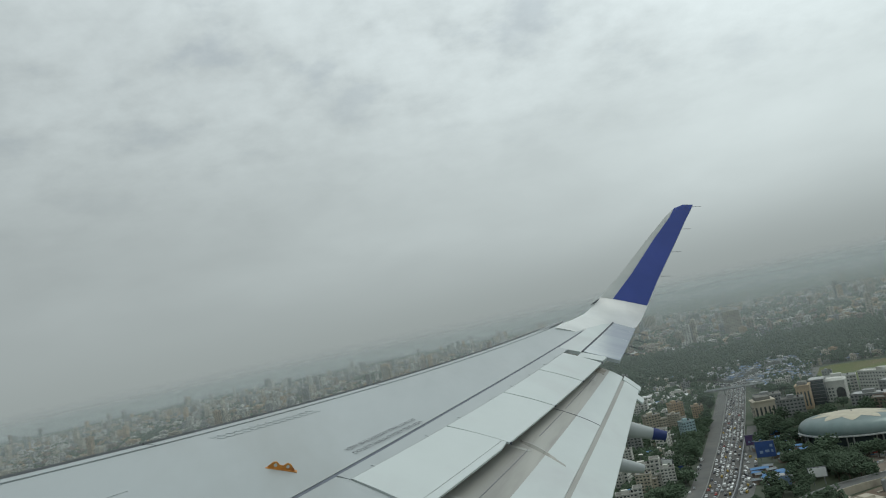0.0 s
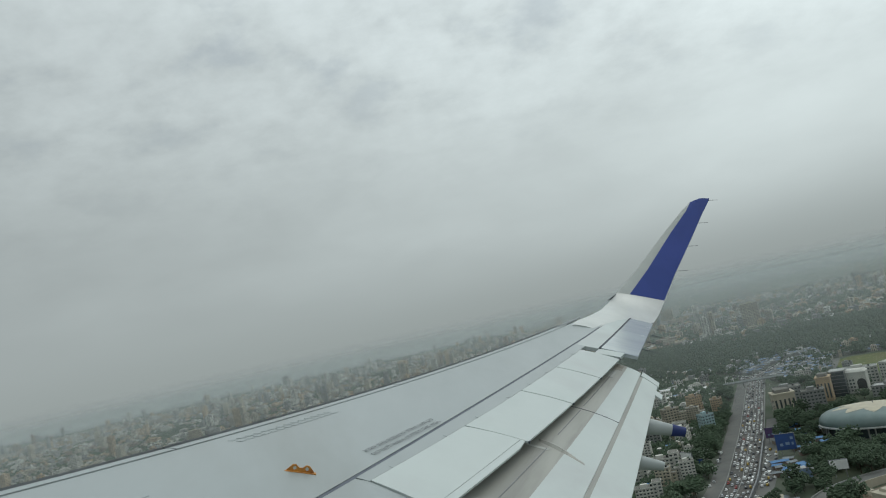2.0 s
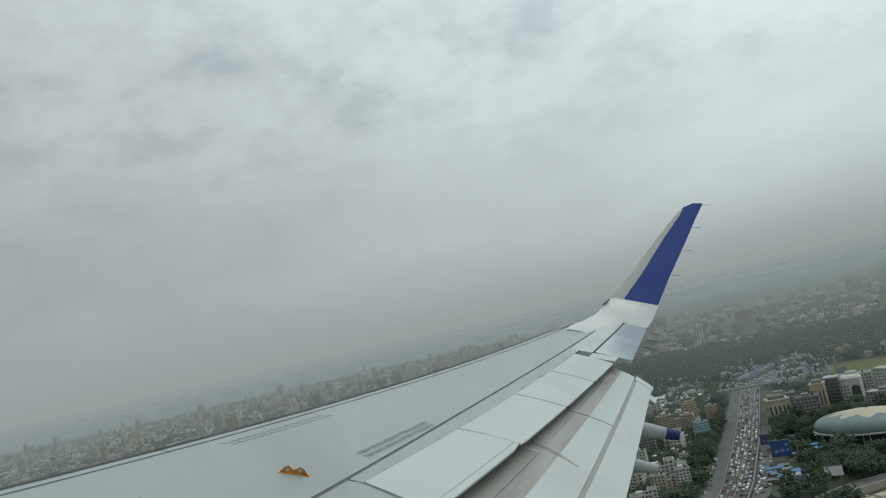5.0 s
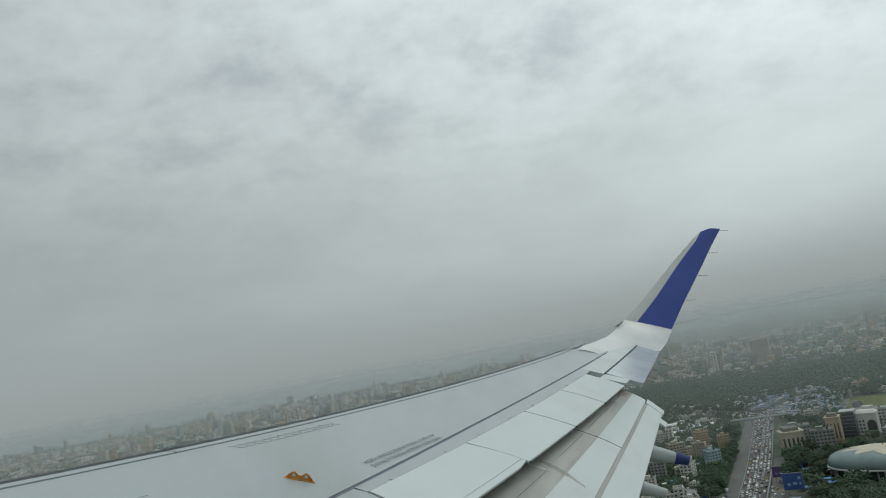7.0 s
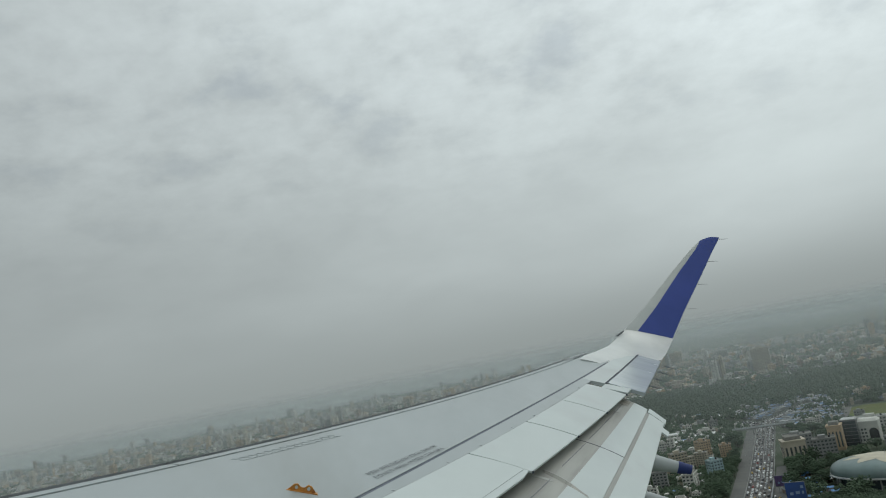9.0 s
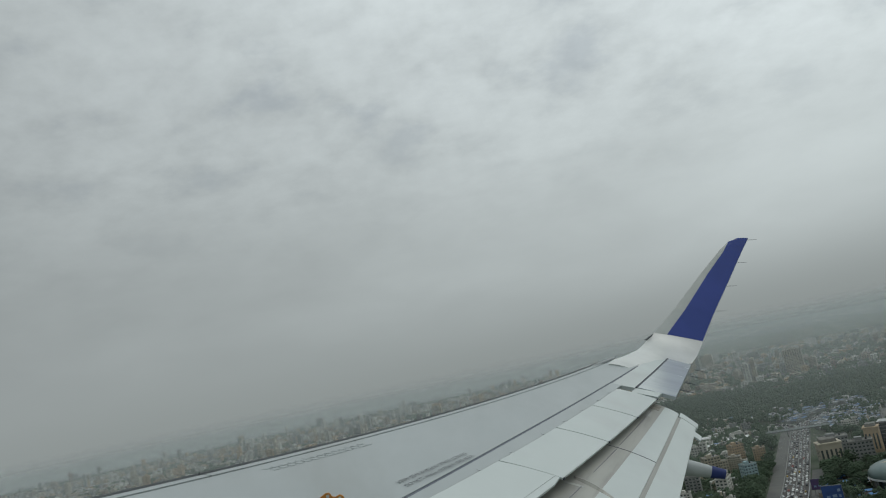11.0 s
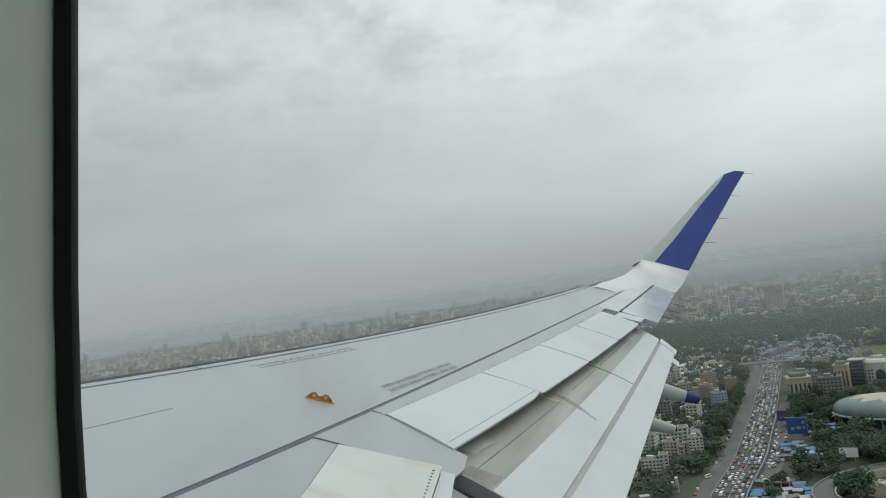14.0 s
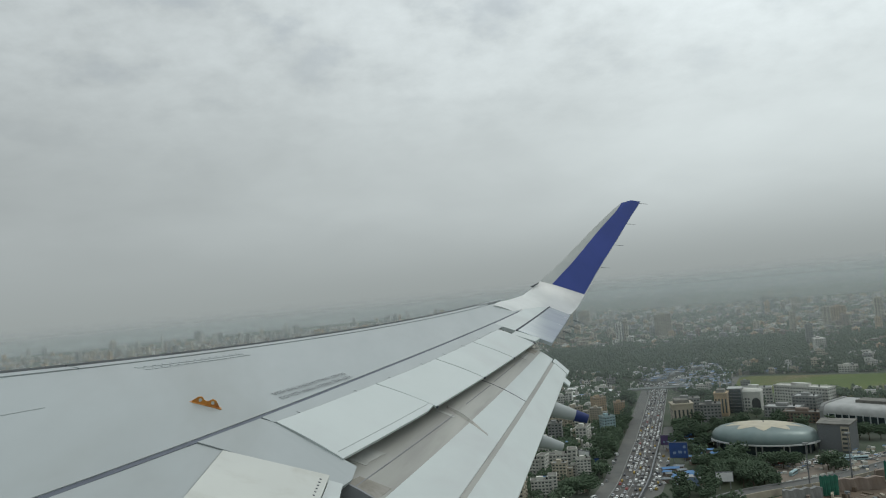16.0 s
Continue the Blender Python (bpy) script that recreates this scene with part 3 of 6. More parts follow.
        if tail == "blue":
            bm = bmesh.new()
            rings = []
            for i in range(4):
                s = -0.012 + 0.028 * i
                rr = r * max(0.28, math.sin(math.pi * (0.30 + 0.62 * (1 - max(s, 0)))) ** 0.7) + 0.005
                c = (x - ln * s, y - 0.05 * s, z - 0.02 * s + 0.02)
                rings.append([Vector(c) + Vector((0, 0.62 * rr * math.cos(u), 1.15 * rr * math.sin(u))) for u in [2 * math.pi * k / 14 for k in range(14)]])
            loft(bm, rings)
            part("tail_cap", bm, M["navy"], fr, "blue painted tail cap", True)
    for q, y0, y1 in ((0.50, 4.3, 6.0),):
        bm = bmesh.new()
        sheet_between(bm, lambda y: x_le(y) + q * (x_dark(y) - x_le(y)), lambda y: x_le(y) + q * (x_dark(y) - x_le(y)) + 0.003, y0, y1, lambda x, y: top_skin(x, y) + 0.0025, 0.004, 10, 1)
        part("skin_seam", bm, M["faint"], w)
    # worn lip at the outer end of the leading edge
    bm = bmesh.new()
    rings = []
    for j in range(7):
        y = 14.15 + 0.2 * j
        rings.append(circle((x_le(y) + 0.05, y, wz(y) - 0.022), 0.008 + 0.020 * math.sin(math.pi * (j + 0.4) / 6.8), (0.45, 0.89, 0.05), 8))
    loft(bm, rings)
    part("edge_lip", bm, M["stencil"], w, "grey worn lip on the leading edge", True)
    # walkway stencils
    run = math.atan2(0.46, 1.06)
    for i, (x, y, turn) in enumerate(((4.07, 7.95, 0), (4.135, 7.93, math.pi))):
        me = text_mesh("DO NOT WALK OUTSIDE THIS AREA", 0.074, M["stencil"])
        ob = part("stencil_line", me, None, w, "grey stencilled warning line")
        tilt = Matrix.Rotation(math.pi / 2 - run + (math.pi if i == 0 else 0), 4, "Z")
        y_mid = y
        ob.matrix_local = Matrix.Translation((x, y, top_skin(x, y) + 0.008)) @ Matrix.Rotation(0.105, 4, "X") @ tilt @ Matrix.Diagonal((1, 0.74, 1, 1))
    for i in range(2):
        bm = bmesh.new()
        for k in range(14):
            y = 7.2 + 0.08 * k
            x = x_le(y) + 0.24 + 0.05 * i
            if k:
                bm = bmesh.new()
            sheet_between(bm, lambda q: x_le(q) + 0.22 + 0.06 * i, lambda q: x_le(q) + 0.255 + 0.06 * i, y, y + 0.055, lambda p, q: top_skin(p, q) + 0.003, 0.002, 1, 1)
            part("stencil_bar", bm, M["faint"], w, "faint worn stencil")
    return w


wing = build_wing()


def build_bracket():
    """A two-humped anchor plate with two eyes, standing on the skin."""
    b = thing("lifeline_anchor", "orange painted two-eyed metal anchor standing on the wing skin", "wing anchor")
    prof = [(-0.165, 0), (-0.15, 0.02), (-0.10, 0.075), (-0.06, 0.085), (-0.02, 0.05), (0.02, 0.05), (0.06, 0.085), (0.10, 0.075), (0.15, 0.02), (0.165, 0)]
    bm = bmesh.new()
    outer = [[bm.verts.new((x, s * 0.008, z)) for x, z in prof] for s in (-1, 1)]
    bm.faces.new(outer[0])
    bm.faces.new(outer[1][::-1])
    for i in range(len(prof)):
        j = (i + 1) % len(prof)
        bm.faces.new((outer[0][i], outer[0][j], outer[1][j], outer[1][i]))
    part("plate", bm, M["orange"], b)
    for x in (-0.07, 0.07):
        bm = bmesh.new()
        loft(bm, [circle((x, -0.013, 0.043), 0.019, (0, 1, 0), 14), circle((x, 0.013, 0.043), 0.019, (0, 1, 0), 14)])
        part("eye", bm, M["panel"], b, "pale eye through the plate")
    bm = bmesh.new()
    box(bm, -0.18, 0.18, -0.035, 0.035, -0.02, 0.006)
    part("foot", bm, M["orange"], b)
    x, y = 3.46, 6.77
    b.matrix_world = WING @ Matrix.Translation((x, y, top_skin(x, y) - 0.002)) @ Matrix.Rotation(radians(12), 4, "Z") @ Matrix.Scale(0.58, 4)
    return b


build_bracket()


def build_window():
    """The cabin lining round the window, with a black seal; the camera looks through the opening."""
    wc = Matrix.Translation((4.094, 1.567, 1.692)) @ Matrix.Rotation(radians(-13.5), 4, "Y")

    def ring(a, b, y, k=72, p=4.0):
        r = []
        for i in range(k):
            u = 2 * math.pi * i / k
            c, s = math.cos(u), math.sin(u)
            r.append((a * math.copysign(abs(c) ** (2 / p), c), y, b * math.copysign(abs(s) ** (2 / p), s)))
        return r
    A, B, OX, D = 0.160, 0.27, 0.0135, 0.20
    win = thing("window_1", "cabin window with a grey moulded reveal and a black seal", "window", WING @ wc @ Matrix.Translation((OX, 0, 0.03)), kind="structure")
    bm = bmesh.new()
    loft(bm, [ring(A + 0.0048, B + 0.0048, D + 0.003), ring(A + 0.0048, B + 0.0048, D - 0.001), ring(A + 0.0006, B + 0.0006, D), ring(A, B, D + 0.001), ring(A, B, D + 0.003), ring(A + 0.0048, B + 0.0048, D + 0.003)], caps=False)
    part("window_seal", bm, M["rubber"], win, "black rubber window seal", True)
    bm = bmesh.new()
    loft(bm, [ring(A + 0.0044, B + 0.0044, D + 0.002), ring(A + 0.02, B + 0.02, D - 0.06), ring(A + 0.045, B + 0.05, D - 0.09), ring(0.42, 0.5, D - 0.10), ring(0.42, 0.5, D + 0.02), ring(A + 0.035, B + 0.035, D + 0.02), ring(A + 0.0048, B + 0.0048, D + 0.0035)], caps=False)
    part("window_reveal", bm, M["liner"], win, "grey green plastic window reveal")


build_window()


M["lining"] = material("cabin_wall_lining", (0.80, 0.82, 0.79), (0.77, 0.79, 0.76), 20.0, 0.6)


def build_fuselage():
    """The cabin tube round the camera, with a row of window openings in each side."""
    f = thing("aircraft_fuselage", "white airliner fuselage with a pale grey cabin lining", "fuselage", WING)
    for name, r, mat, label in (("skin", 1.98, M["panel"], "white outer skin"), ("cabin_lining", 1.86, M["lining"], "pale grey cabin lining")):
        bm = bmesh.new()
        k = 96
        xs = [-8 + 0.1335 * i for i in range(196)]
        vs = [[bm.verts.new((x, r * math.cos(2 * math.pi * j / k), 1.45 + r * math.sin(2 * math.pi * j / k))) for j in range(k)] for x in xs]
        for i in range(len(xs) - 1):
            for j in range(k):
                u = 2 * math.pi * (j + 0.5) / k
                dz = 1.45 + r * math.sin(u) - 1.72
                if 3.4 < xs[i] + 0.06 < 4.8 and math.cos(u) > 0 and abs(dz) < 0.50:
                    continue
                if i % 4 < 3 and abs(dz) < 0.24:
                    continue
                bm.faces.new((vs[i][j], vs[i][(j + 1) % k], vs[i + 1][(j + 1) % k], vs[i + 1][j]))
        bm.faces.new(vs[0])
        bm.faces.new(vs[-1][::-1])
        part(name, bm, mat, f, label, True)


build_fuselage()


# ---------------------------------------------------------------- the land
# x = 0, y = 0 lies below the cabin window; the airfield lies aft, the town outboard
rng = random.Random(5)
bm = bmesh.new()
bmesh.ops.create_circle(bm, cap_ends=True, radius=4900, segments=96)
structure("ground", bm, M["earth"], "dark town ground of soil, scrub and lanes", "ground")


def flat(name, poly, z, mat, label, category):
    bm = bmesh.new()
    prism(bm, poly, -0.5, z)
    return structure(name, bm, mat, label, category)


def along(pts, step):
    """Points with their headings every step metres along a line."""
    out, left = [], 0.0
    for (x0, y0), (x1, y1) in zip(pts, pts[1:]):
        d = Vector((x1 - x0, y1 - y0))
        ln = d.length
        d /= ln
        s = left
        while s < ln:
            out.append((x0 + d.x * s, y0 + d.y * s, d))
            s += step
        left = s - ln
    return out


def smooth_line(pts, n=6):
    """A Catmull-Rom line through the points."""
    p = [Vector(q) for q in pts]
    p = [2 * p[0] - p[1]] + p + [2 * p[-1] - p[-2]]
    out = []
    for i in range(1, len(p) - 2):
        for k in range(n):
            t = k / n
            a, b, c, d = p[i - 1:i + 3]
            out.append(0.5 * (2 * b + (c - a) * t + (2 * a - 5 * b + 4 * c - d) * t * t + (3 * b - a - 3 * c + d) * t ** 3))
    out.append(p[-2])
    return [tuple(q) for q in out]


def ribbon(bm, pts, a, b, z0, z1):
    """A strip along a line, from the offset a to the offset b to its right-hand side."""
    v = [Vector(p[:2]) for p in pts]
    rings = []
    for i, p in enumerate(v):
        d = (v[min(i + 1, len(v) - 1)] - v[max(i - 1, 0)]).normalized()
        n = Vector((d.y, -d.x))
        q, r = p + n * a, p + n * b
        lift = pts[i][2] if len(pts[i]) > 2 else 0.0
        rings.append([(q.x, q.y, z0 + (lift if z0 > 0 else 0)), (r.x, r.y, z0 + (lift if z0 > 0 else 0)), (r.x, r.y, z1 + lift), (q.x, q.y, z1 + lift)])
    loft(bm, rings)
    return bm


def way(name, pts, a, b, z, mat, label, category="road", z0=-0.5):
    return structure(name, ribbon(bmesh.new(), pts, a, b, z0, z), mat, label, category)


M["avenue"] = material("worn_road_asphalt", (0.088, 0.086, 0.082), (0.068, 0.067, 0.064), 0.08, 0.9, grime=(0.105, 0.098, 0.088), grime_scale=0.03, ground=True)
M["side_road"] = material("dusty_road_asphalt", (0.122, 0.125, 0.118), (0.098, 0.101, 0.096), 0.06, 0.9, grime=(0.15, 0.148, 0.135), grime_scale=0.03, ground=True)
M["soil"] = material("dug_brown_soil", (0.135, 0.10, 0.07), (0.095, 0.072, 0.052), 0.08, 0.95, grime=(0.18, 0.15, 0.115), grime_scale=0.06, ground=True, bump=0.3, bump_scale=0.4)
M["plaza"] = material("brown_forecourt", (0.21, 0.175, 0.14), (0.165, 0.14, 0.115), 0.08, 0.9, grime=(0.12, 0.11, 0.095), grime_scale=0.05, ground=True)
M["field"] = material("field_grass", (0.098, 0.135, 0.036), (0.082, 0.115, 0.032), 0.02, 0.95, grime=(0.155, 0.13, 0.07), grime_scale=0.009, stretch=(0.5, 1.6, 1), spec=0.1, ground=True)
M["wood_floor"] = material("wood_undergrowth", (0.03, 0.042, 0.018), (0.022, 0.032, 0.014), 0.05, 0.95, spec=0.1, ground=True)

AVENUE = smooth_line([(50, 375), (88, 455), (114, 510), (148, 572), (178, 636), (226, 741), (312, 940), (338, 1000)])
way("avenue", AVENUE, -10.3, 10.3, 0.12, M["avenue"], "broad worn asphalt avenue packed with traffic")
way("service_road", AVENUE, -23, -11.2, 0.10, M["side_road"], "dusty grey service road beside the avenue")
way("slip_road", AVENUE[:32], 12.6, 24, 0.10, M["side_road"], "dusty grey slip road beside the avenue")
for o, lab in ((-10.75, "low pale concrete barrier along the avenue"), (10.9, "grey concrete barrier along the avenue")):
    way("barrier", AVENUE, o - 0.3, o + 0.3, 1.1, M["wall_grey"], lab, "barrier")
way("median", AVENUE, -0.25, 0.25, 0.6, M["wall_grey"], "low grey median strip between the lanes", "median")
way("side_wall", AVENUE[:30], 11.4, 12.4, 3.2, M["edge"], "dark retaining wall along the avenue", "wall")
for o in (-6.9, -3.5, 3.5, 6.9):
    bm = bmesh.new()
    for x, y, d in along(AVENUE, 11.0):
        n = Vector((d.y, -d.x)) * 0.1
        c = Vector((x, y)) + Vector((d.y, -d.x)) * o
        e = c + d * 4
        prism(bm, [(c.x - n.x, c.y - n.y), (c.x + n.x, c.y + n.y), (e.x + n.x, e.y + n.y), (e.x - n.x, e.y - n.y)], 0.05, 0.135)
    structure("lane_marking", bm, M["white_line"], "worn white dashed lane marking", "marking")
FORK_W = smooth_line([(338, 1000), (340, 1050), (318, 1110), (280, 1165), (235, 1200)])
FORK_E = smooth_line([(338, 1000), (362, 1045), (405, 1085), (452, 1135)])
way("fork_road", FORK_W, -11, 11, 0.11, M["avenue"], "asphalt road forking off beyond the footbridge")
way("fork_road", FORK_E, -10, 10, 0.13, M["avenue"], "asphalt road forking off beyond the footbridge")
RAMP = [(x, y, z) for (x, y, z) in smooth_line([(345, 548, 0.5), (300, 530, 1), (255, 518, 2), (215, 511, 3), (186, 500, 4), (164, 484, 4.5), (153, 464, 4.5), (155, 443, 4.2), (172, 428, 3.5), (200, 421, 2.5), (240, 420, 1.0)])]
way("curved_ramp", RAMP, -7, 5, 0.5, M["side_road"], "curved grey road ramp on a raised bank")
way("ramp_parapet", RAMP, -7.6, -7.0, 1.7, M["wall_cream"], "pale concrete parapet on the curved ramp", "parapet")
way("ramp_parapet", RAMP, 5.0, 5.6, 1.5, M["wall_grey"], "grey concrete parapet on the curved ramp", "parapet")
flat("building_site", [(168, 436), (176, 470), (196, 494), (240, 508), (300, 520), (380, 540), (390, 440), (300, 410)], 0.06, M["soil"], "dug-over brown soil of a building site", "ground")
flat("forecourt", [(240, 528), (262, 584), (340, 575), (380, 590), (420, 560), (345, 556), (290, 540)], 0.09, M["plaza"], "brown paved forecourt before the domed hall", "pavement")
flat("playing_field", [(405, 931), (438, 985), (462, 1026), (480, 1030), (564, 969), (900, 735), (760, 540), (620, 690), (468, 822)], 0.14, M["field"], "wide green and brown grass field", "grass")
flat("field_track", [(392, 930), (404, 928), (468, 1036), (458, 1044)], 0.10, M["side_road"], "pale dirt track beside the field", "road")
flat("wood_floor", [(230, 1215), (300, 1185), (430, 1180), (520, 1150), (700, 1120), (760, 1180), (640, 1420), (500, 1560), (330, 1540), (240, 1420)], 0.05, M["wood_floor"], "dark undergrowth below the wood", "ground")

# ---------------------------------------------------------------- cars


def car(label, name, paint, L=4.1, W=1.75, Hh=1.48, boxy=False):
    """A car along x, wheels on z = 0."""
    c = thing(name, label, name.replace("_", " "), group="traffic on the avenue")
    bm = bmesh.new()
    if boxy:
        prof = [(-L / 2, 0.35), (L / 2, 0.35), (L / 2, Hh * 0.5), (L / 2 - 0.35, Hh - 0.15), (L / 2 - 0.7, Hh), (-L / 2 + 0.2, Hh), (-L / 2, Hh - 0.2)]
    else:
        prof = [(-L / 2, 0.3), (L / 2, 0.3), (L / 2, 0.75), (L / 2 - 0.85, Hh * 0.62), (L / 2 - 1.5, Hh), (-L / 2 + 0.75, Hh), (-L / 2, Hh * 0.64)]
    loft(bm, [[(x, y * (0.86 if z > Hh * 0.7 else 1.0), z) for x, z in prof] for y in (-W / 2, W / 2)])
    part("body", bm, paint, c)
    bm = bmesh.new()
    if boxy:
        box(bm, -L / 2 + 0.4, L / 2 - 0.3, -W / 2 - 0.02, W / 2 + 0.02, Hh * 0.55, Hh * 0.82)
    else:
        g = [(L / 2 - 0.92, Hh * 0.66), (L / 2 - 1.42, Hh * 0.96), (-L / 2 + 0.62, Hh * 0.96), (-L / 2 + 0.1, Hh * 0.68)]
        loft(bm, [[(x, y, z) for x, z in g] for y in (-W * 0.47, W * 0.47)])
    part("window_glass", bm, M["glass"], c)
    for x in (-L * 0.31, L * 0.31):
        for y in (-W / 2 + 0.1, W / 2 - 0.1):
            bm = bmesh.new()
            tube(bm, (x, y - 0.1, 0.32), (x, y + 0.1, 0.32), 0.32, None, 10)
            part("wheel", bm, M["tyre"], c)
    return c


M["paint_white"] = material("white_car_paint", (0.72, 0.73, 0.72), (0.66, 0.67, 0.66), 0.5, 0.3)
M["paint_silver"] = material("silver_car_paint", (0.42, 0.43, 0.44), (0.36, 0.37, 0.38), 0.5, 0.3, 0.3)
M["paint_dark"] = material("dark_car_paint", (0.05, 0.052, 0.06), (0.04, 0.042, 0.05), 0.5, 0.3)
M["paint_red"] = material("red_car_paint", (0.30, 0.04, 0.03), (0.24, 0.035, 0.03), 0.5, 0.3)
M["paint_ochre"] = material("ochre_cab_paint", (0.40, 0.28, 0.06), (0.33, 0.23, 0.05), 0.5, 0.4)
cars = [car("white hatchback in the slow traffic", "car", M["paint_white"], 3.8), car("white saloon in the slow traffic", "car", M["paint_white"], 4.4), car("silver car in the slow traffic", "car", M["paint_silver"]),
        car("dark car in the slow traffic", "car", M["paint_dark"]), car("white delivery van in the slow traffic", "van", M["paint_white"], 4.9, 1.9, 2.3, True),
        car("dull red car in the slow traffic", "car", M["paint_red"]), car("small ochre and black cab among the cars", "cab", M["paint_ochre"], 3.0, 1.4, 1.7, True)]
PICK = [0, 1, 0, 1, 2, 2, 3, 4, 0, 1, 2, 3, 1, 2, 0, 1, 3, 0, 1, 0, 1, 4, 2, 0, 1, 3, 2, 0, 6, 5]
slots = []
for lane, fwd in ((-8.5, 0), (-5.2, 0), (-1.9, 0), (1.9, 1), (5.2, 1), (8.5, 1)):
    s = rng.uniform(0, 4)
    for x, y, d in along(AVENUE, 1.0):
        s -= 1.0
        if s > 0:
            continue
        s = rng.uniform(7.5, 13.5) if rng.random() < 0.84 else rng.uniform(16, 30)
        n = Vector((d.y, -d.x))
        p = Vector((x, y)) + n * (lane + rng.uniform(-0.4, 0.4))
        slots.append((p.x, p.y, math.atan2(d.y, d.x) + (math.pi if not fwd else 0) + rng.uniform(-0.04, 0.04), 0.12))
for _ in range(70):
    x, y, d = rng.choice(along(AVENUE, 1.0)[60:330])
    n = Vector((d.y, -d.x))
    p = Vector((x, y)) + n * rng.choice((rng.uniform(14, 23), rng.uniform(14, 23), rng.uniform(-25, -20)))
    slots.append((p.x, p.y, math.atan2(d.y, d.x) + rng.uniform(-0.5, 0.5), 0.10))
for fork in (FORK_W, FORK_E):
    for lane in (-7, -3, 3, 7):
        for x, y, d in along(fork, rng.uniform(7.5, 9.5)):
            if rng.random() < 0.8:
                p = Vector((x, y)) + Vector((d.y, -d.x)) * lane
                slots.append((p.x, p.y, math.atan2(d.y, d.x), 0.13))
for i in range(22):
    slots.append((262 + 5.6 * i * 0.8 + rng.uniform(-1, 1), 578 - 0.55 * i + rng.uniform(-8, 6), rng.uniform(-0.8, 0.2), 0.09))
kept = []
for s in sorted(slots, key=lambda s: (s[0] - 150) ** 2 + (s[1] - 590) ** 2):
    if all((s[0] - k[0]) ** 2 + (s[1] - k[1]) ** 2 > 2.5 ** 2 for k in kept):
        kept.append(s)
started = set()
for i, (x, y, h, z) in enumerate(kept[:330]):
    k = rng.choice(PICK)
    m = Matrix.Translation((x, y, z)) @ Matrix.Rotation(h, 4, "Z")
    if k in started:
        copy_thing(cars[k], m)
    else:
        cars[k].matrix_world = m
        started.add(k)
for k, c in enumerate(cars):
    if k not in started:
        c.matrix_world = Matrix.Translation((90 - 6 * k, 380 - 9 * k, 0.1))

# ---------------------------------------------------------------- many simple bodies in one mesh


class Heap:
    """Collects boxes, quads and leaf clumps for one large mesh."""

    def __init__(self):
        self.v, self.f, self.m = [], [], []

    def quad(self, pts, k=0):
        n = len(self.v)
        self.v += pts
        self.f.append(tuple(range(n, n + len(pts))))
        self.m.append(k)

    def body(self, x, y, w, d, z0, z1, u, k=0, top=None):
        c, s = math.cos(u), math.sin(u)
        q = [(x + c * a - s * b, y + s * a + c * b) for a, b in ((-w, -d), (w, -d), (w, d), (-w, d))]
        n = len(self.v)
        self.v += [(*p, z0) for p in q] + [(*p, z1) for p in q]
        self.f += [(n + i, n + (i + 1) % 4, n + 4 + (i + 1) % 4, n + 4 + i) for i in range(4)] + [(n + 4, n + 5, n + 6, n + 7)]
        self.m += [k] * 4 + [k if top is None else top]

    def windows(self, x, y, w, d, z0, z1, u, k=1, step=3.2, bay=3.2):
        """Dark panes standing a little proud of the two sides that face the runway and the road."""
        c, s = math.cos(u), math.sin(u)
        for side in (0, 1, 2):
            half, off = (w, d + 0.08) if side == 0 else (d, w + 0.08)
            nb = max(1, int(2 * half / bay))
            wd = 2 * half / nb
            for fl in range(int((z1 - z0) / step)):
                zz = z0 + fl * step
                for i in range(nb):
                    a0, a1 = -half + wd * (i + 0.22), -half + wd * (i + 0.78)
                    pts = []
                    for a, z in ((a0, zz + 1.0), (a1, zz + 1.0), (a1, zz + 2.4), (a0, zz + 2.4)):
                        p, q = (a, -off) if side == 0 else ((off, a) if side == 1 else (-off, -a))
                        pts.append((x + c * p - s * q, y + s * p + c * q, z))
                    self.quad(pts, k)

    def clump(self, x, y, z, r, rs):
        n = len(self.v)
        for dx, dy, dz in ((1, 0, 0), (-0.5, 0.87, 0), (-0.5, -0.87, 0), (0.1, 0.1, 0.85), (0, 0, -0.7)):
            k = r * rs.uniform(0.65, 1.3)
            self.v.append((x + dx * k, y + dy * k, z + dz * k))
        for i, j in ((0, 1), (1, 2), (2, 0)):
            self.f += [(n + i, n + j, n + 3), (n + j, n + i, n + 4)]
            self.m += [0, 0]

    def link(self, name, mats, label, category):
        me = bpy.data.meshes.new("mesh")
        me.from_pydata(self.v, [], self.f)
        me.polygons.foreach_set("material_index", self.m)
        for k in mats:
            me.materials.append(k)
        me.update()
        return tagged(new(name, me), label, category, kind="stuff")


heap = Heap()
rs = random.Random(8)
for x, y, h, z in kept[330:]:
    heap.body(x, y, 2.0, 0.85, z, z + 0.8, h, rs.choice((0, 0, 0, 1, 2)))
    heap.body(x, y, 1.1, 0.75, z + 0.8, z + 1.45, h, 3, rs.choice((0, 0, 1)))
heap.link("far_traffic", [M["paint_white"], M["paint_silver"], M["paint_dark"], M["glass"]], "dense far traffic of pale and dark cars", "cars")

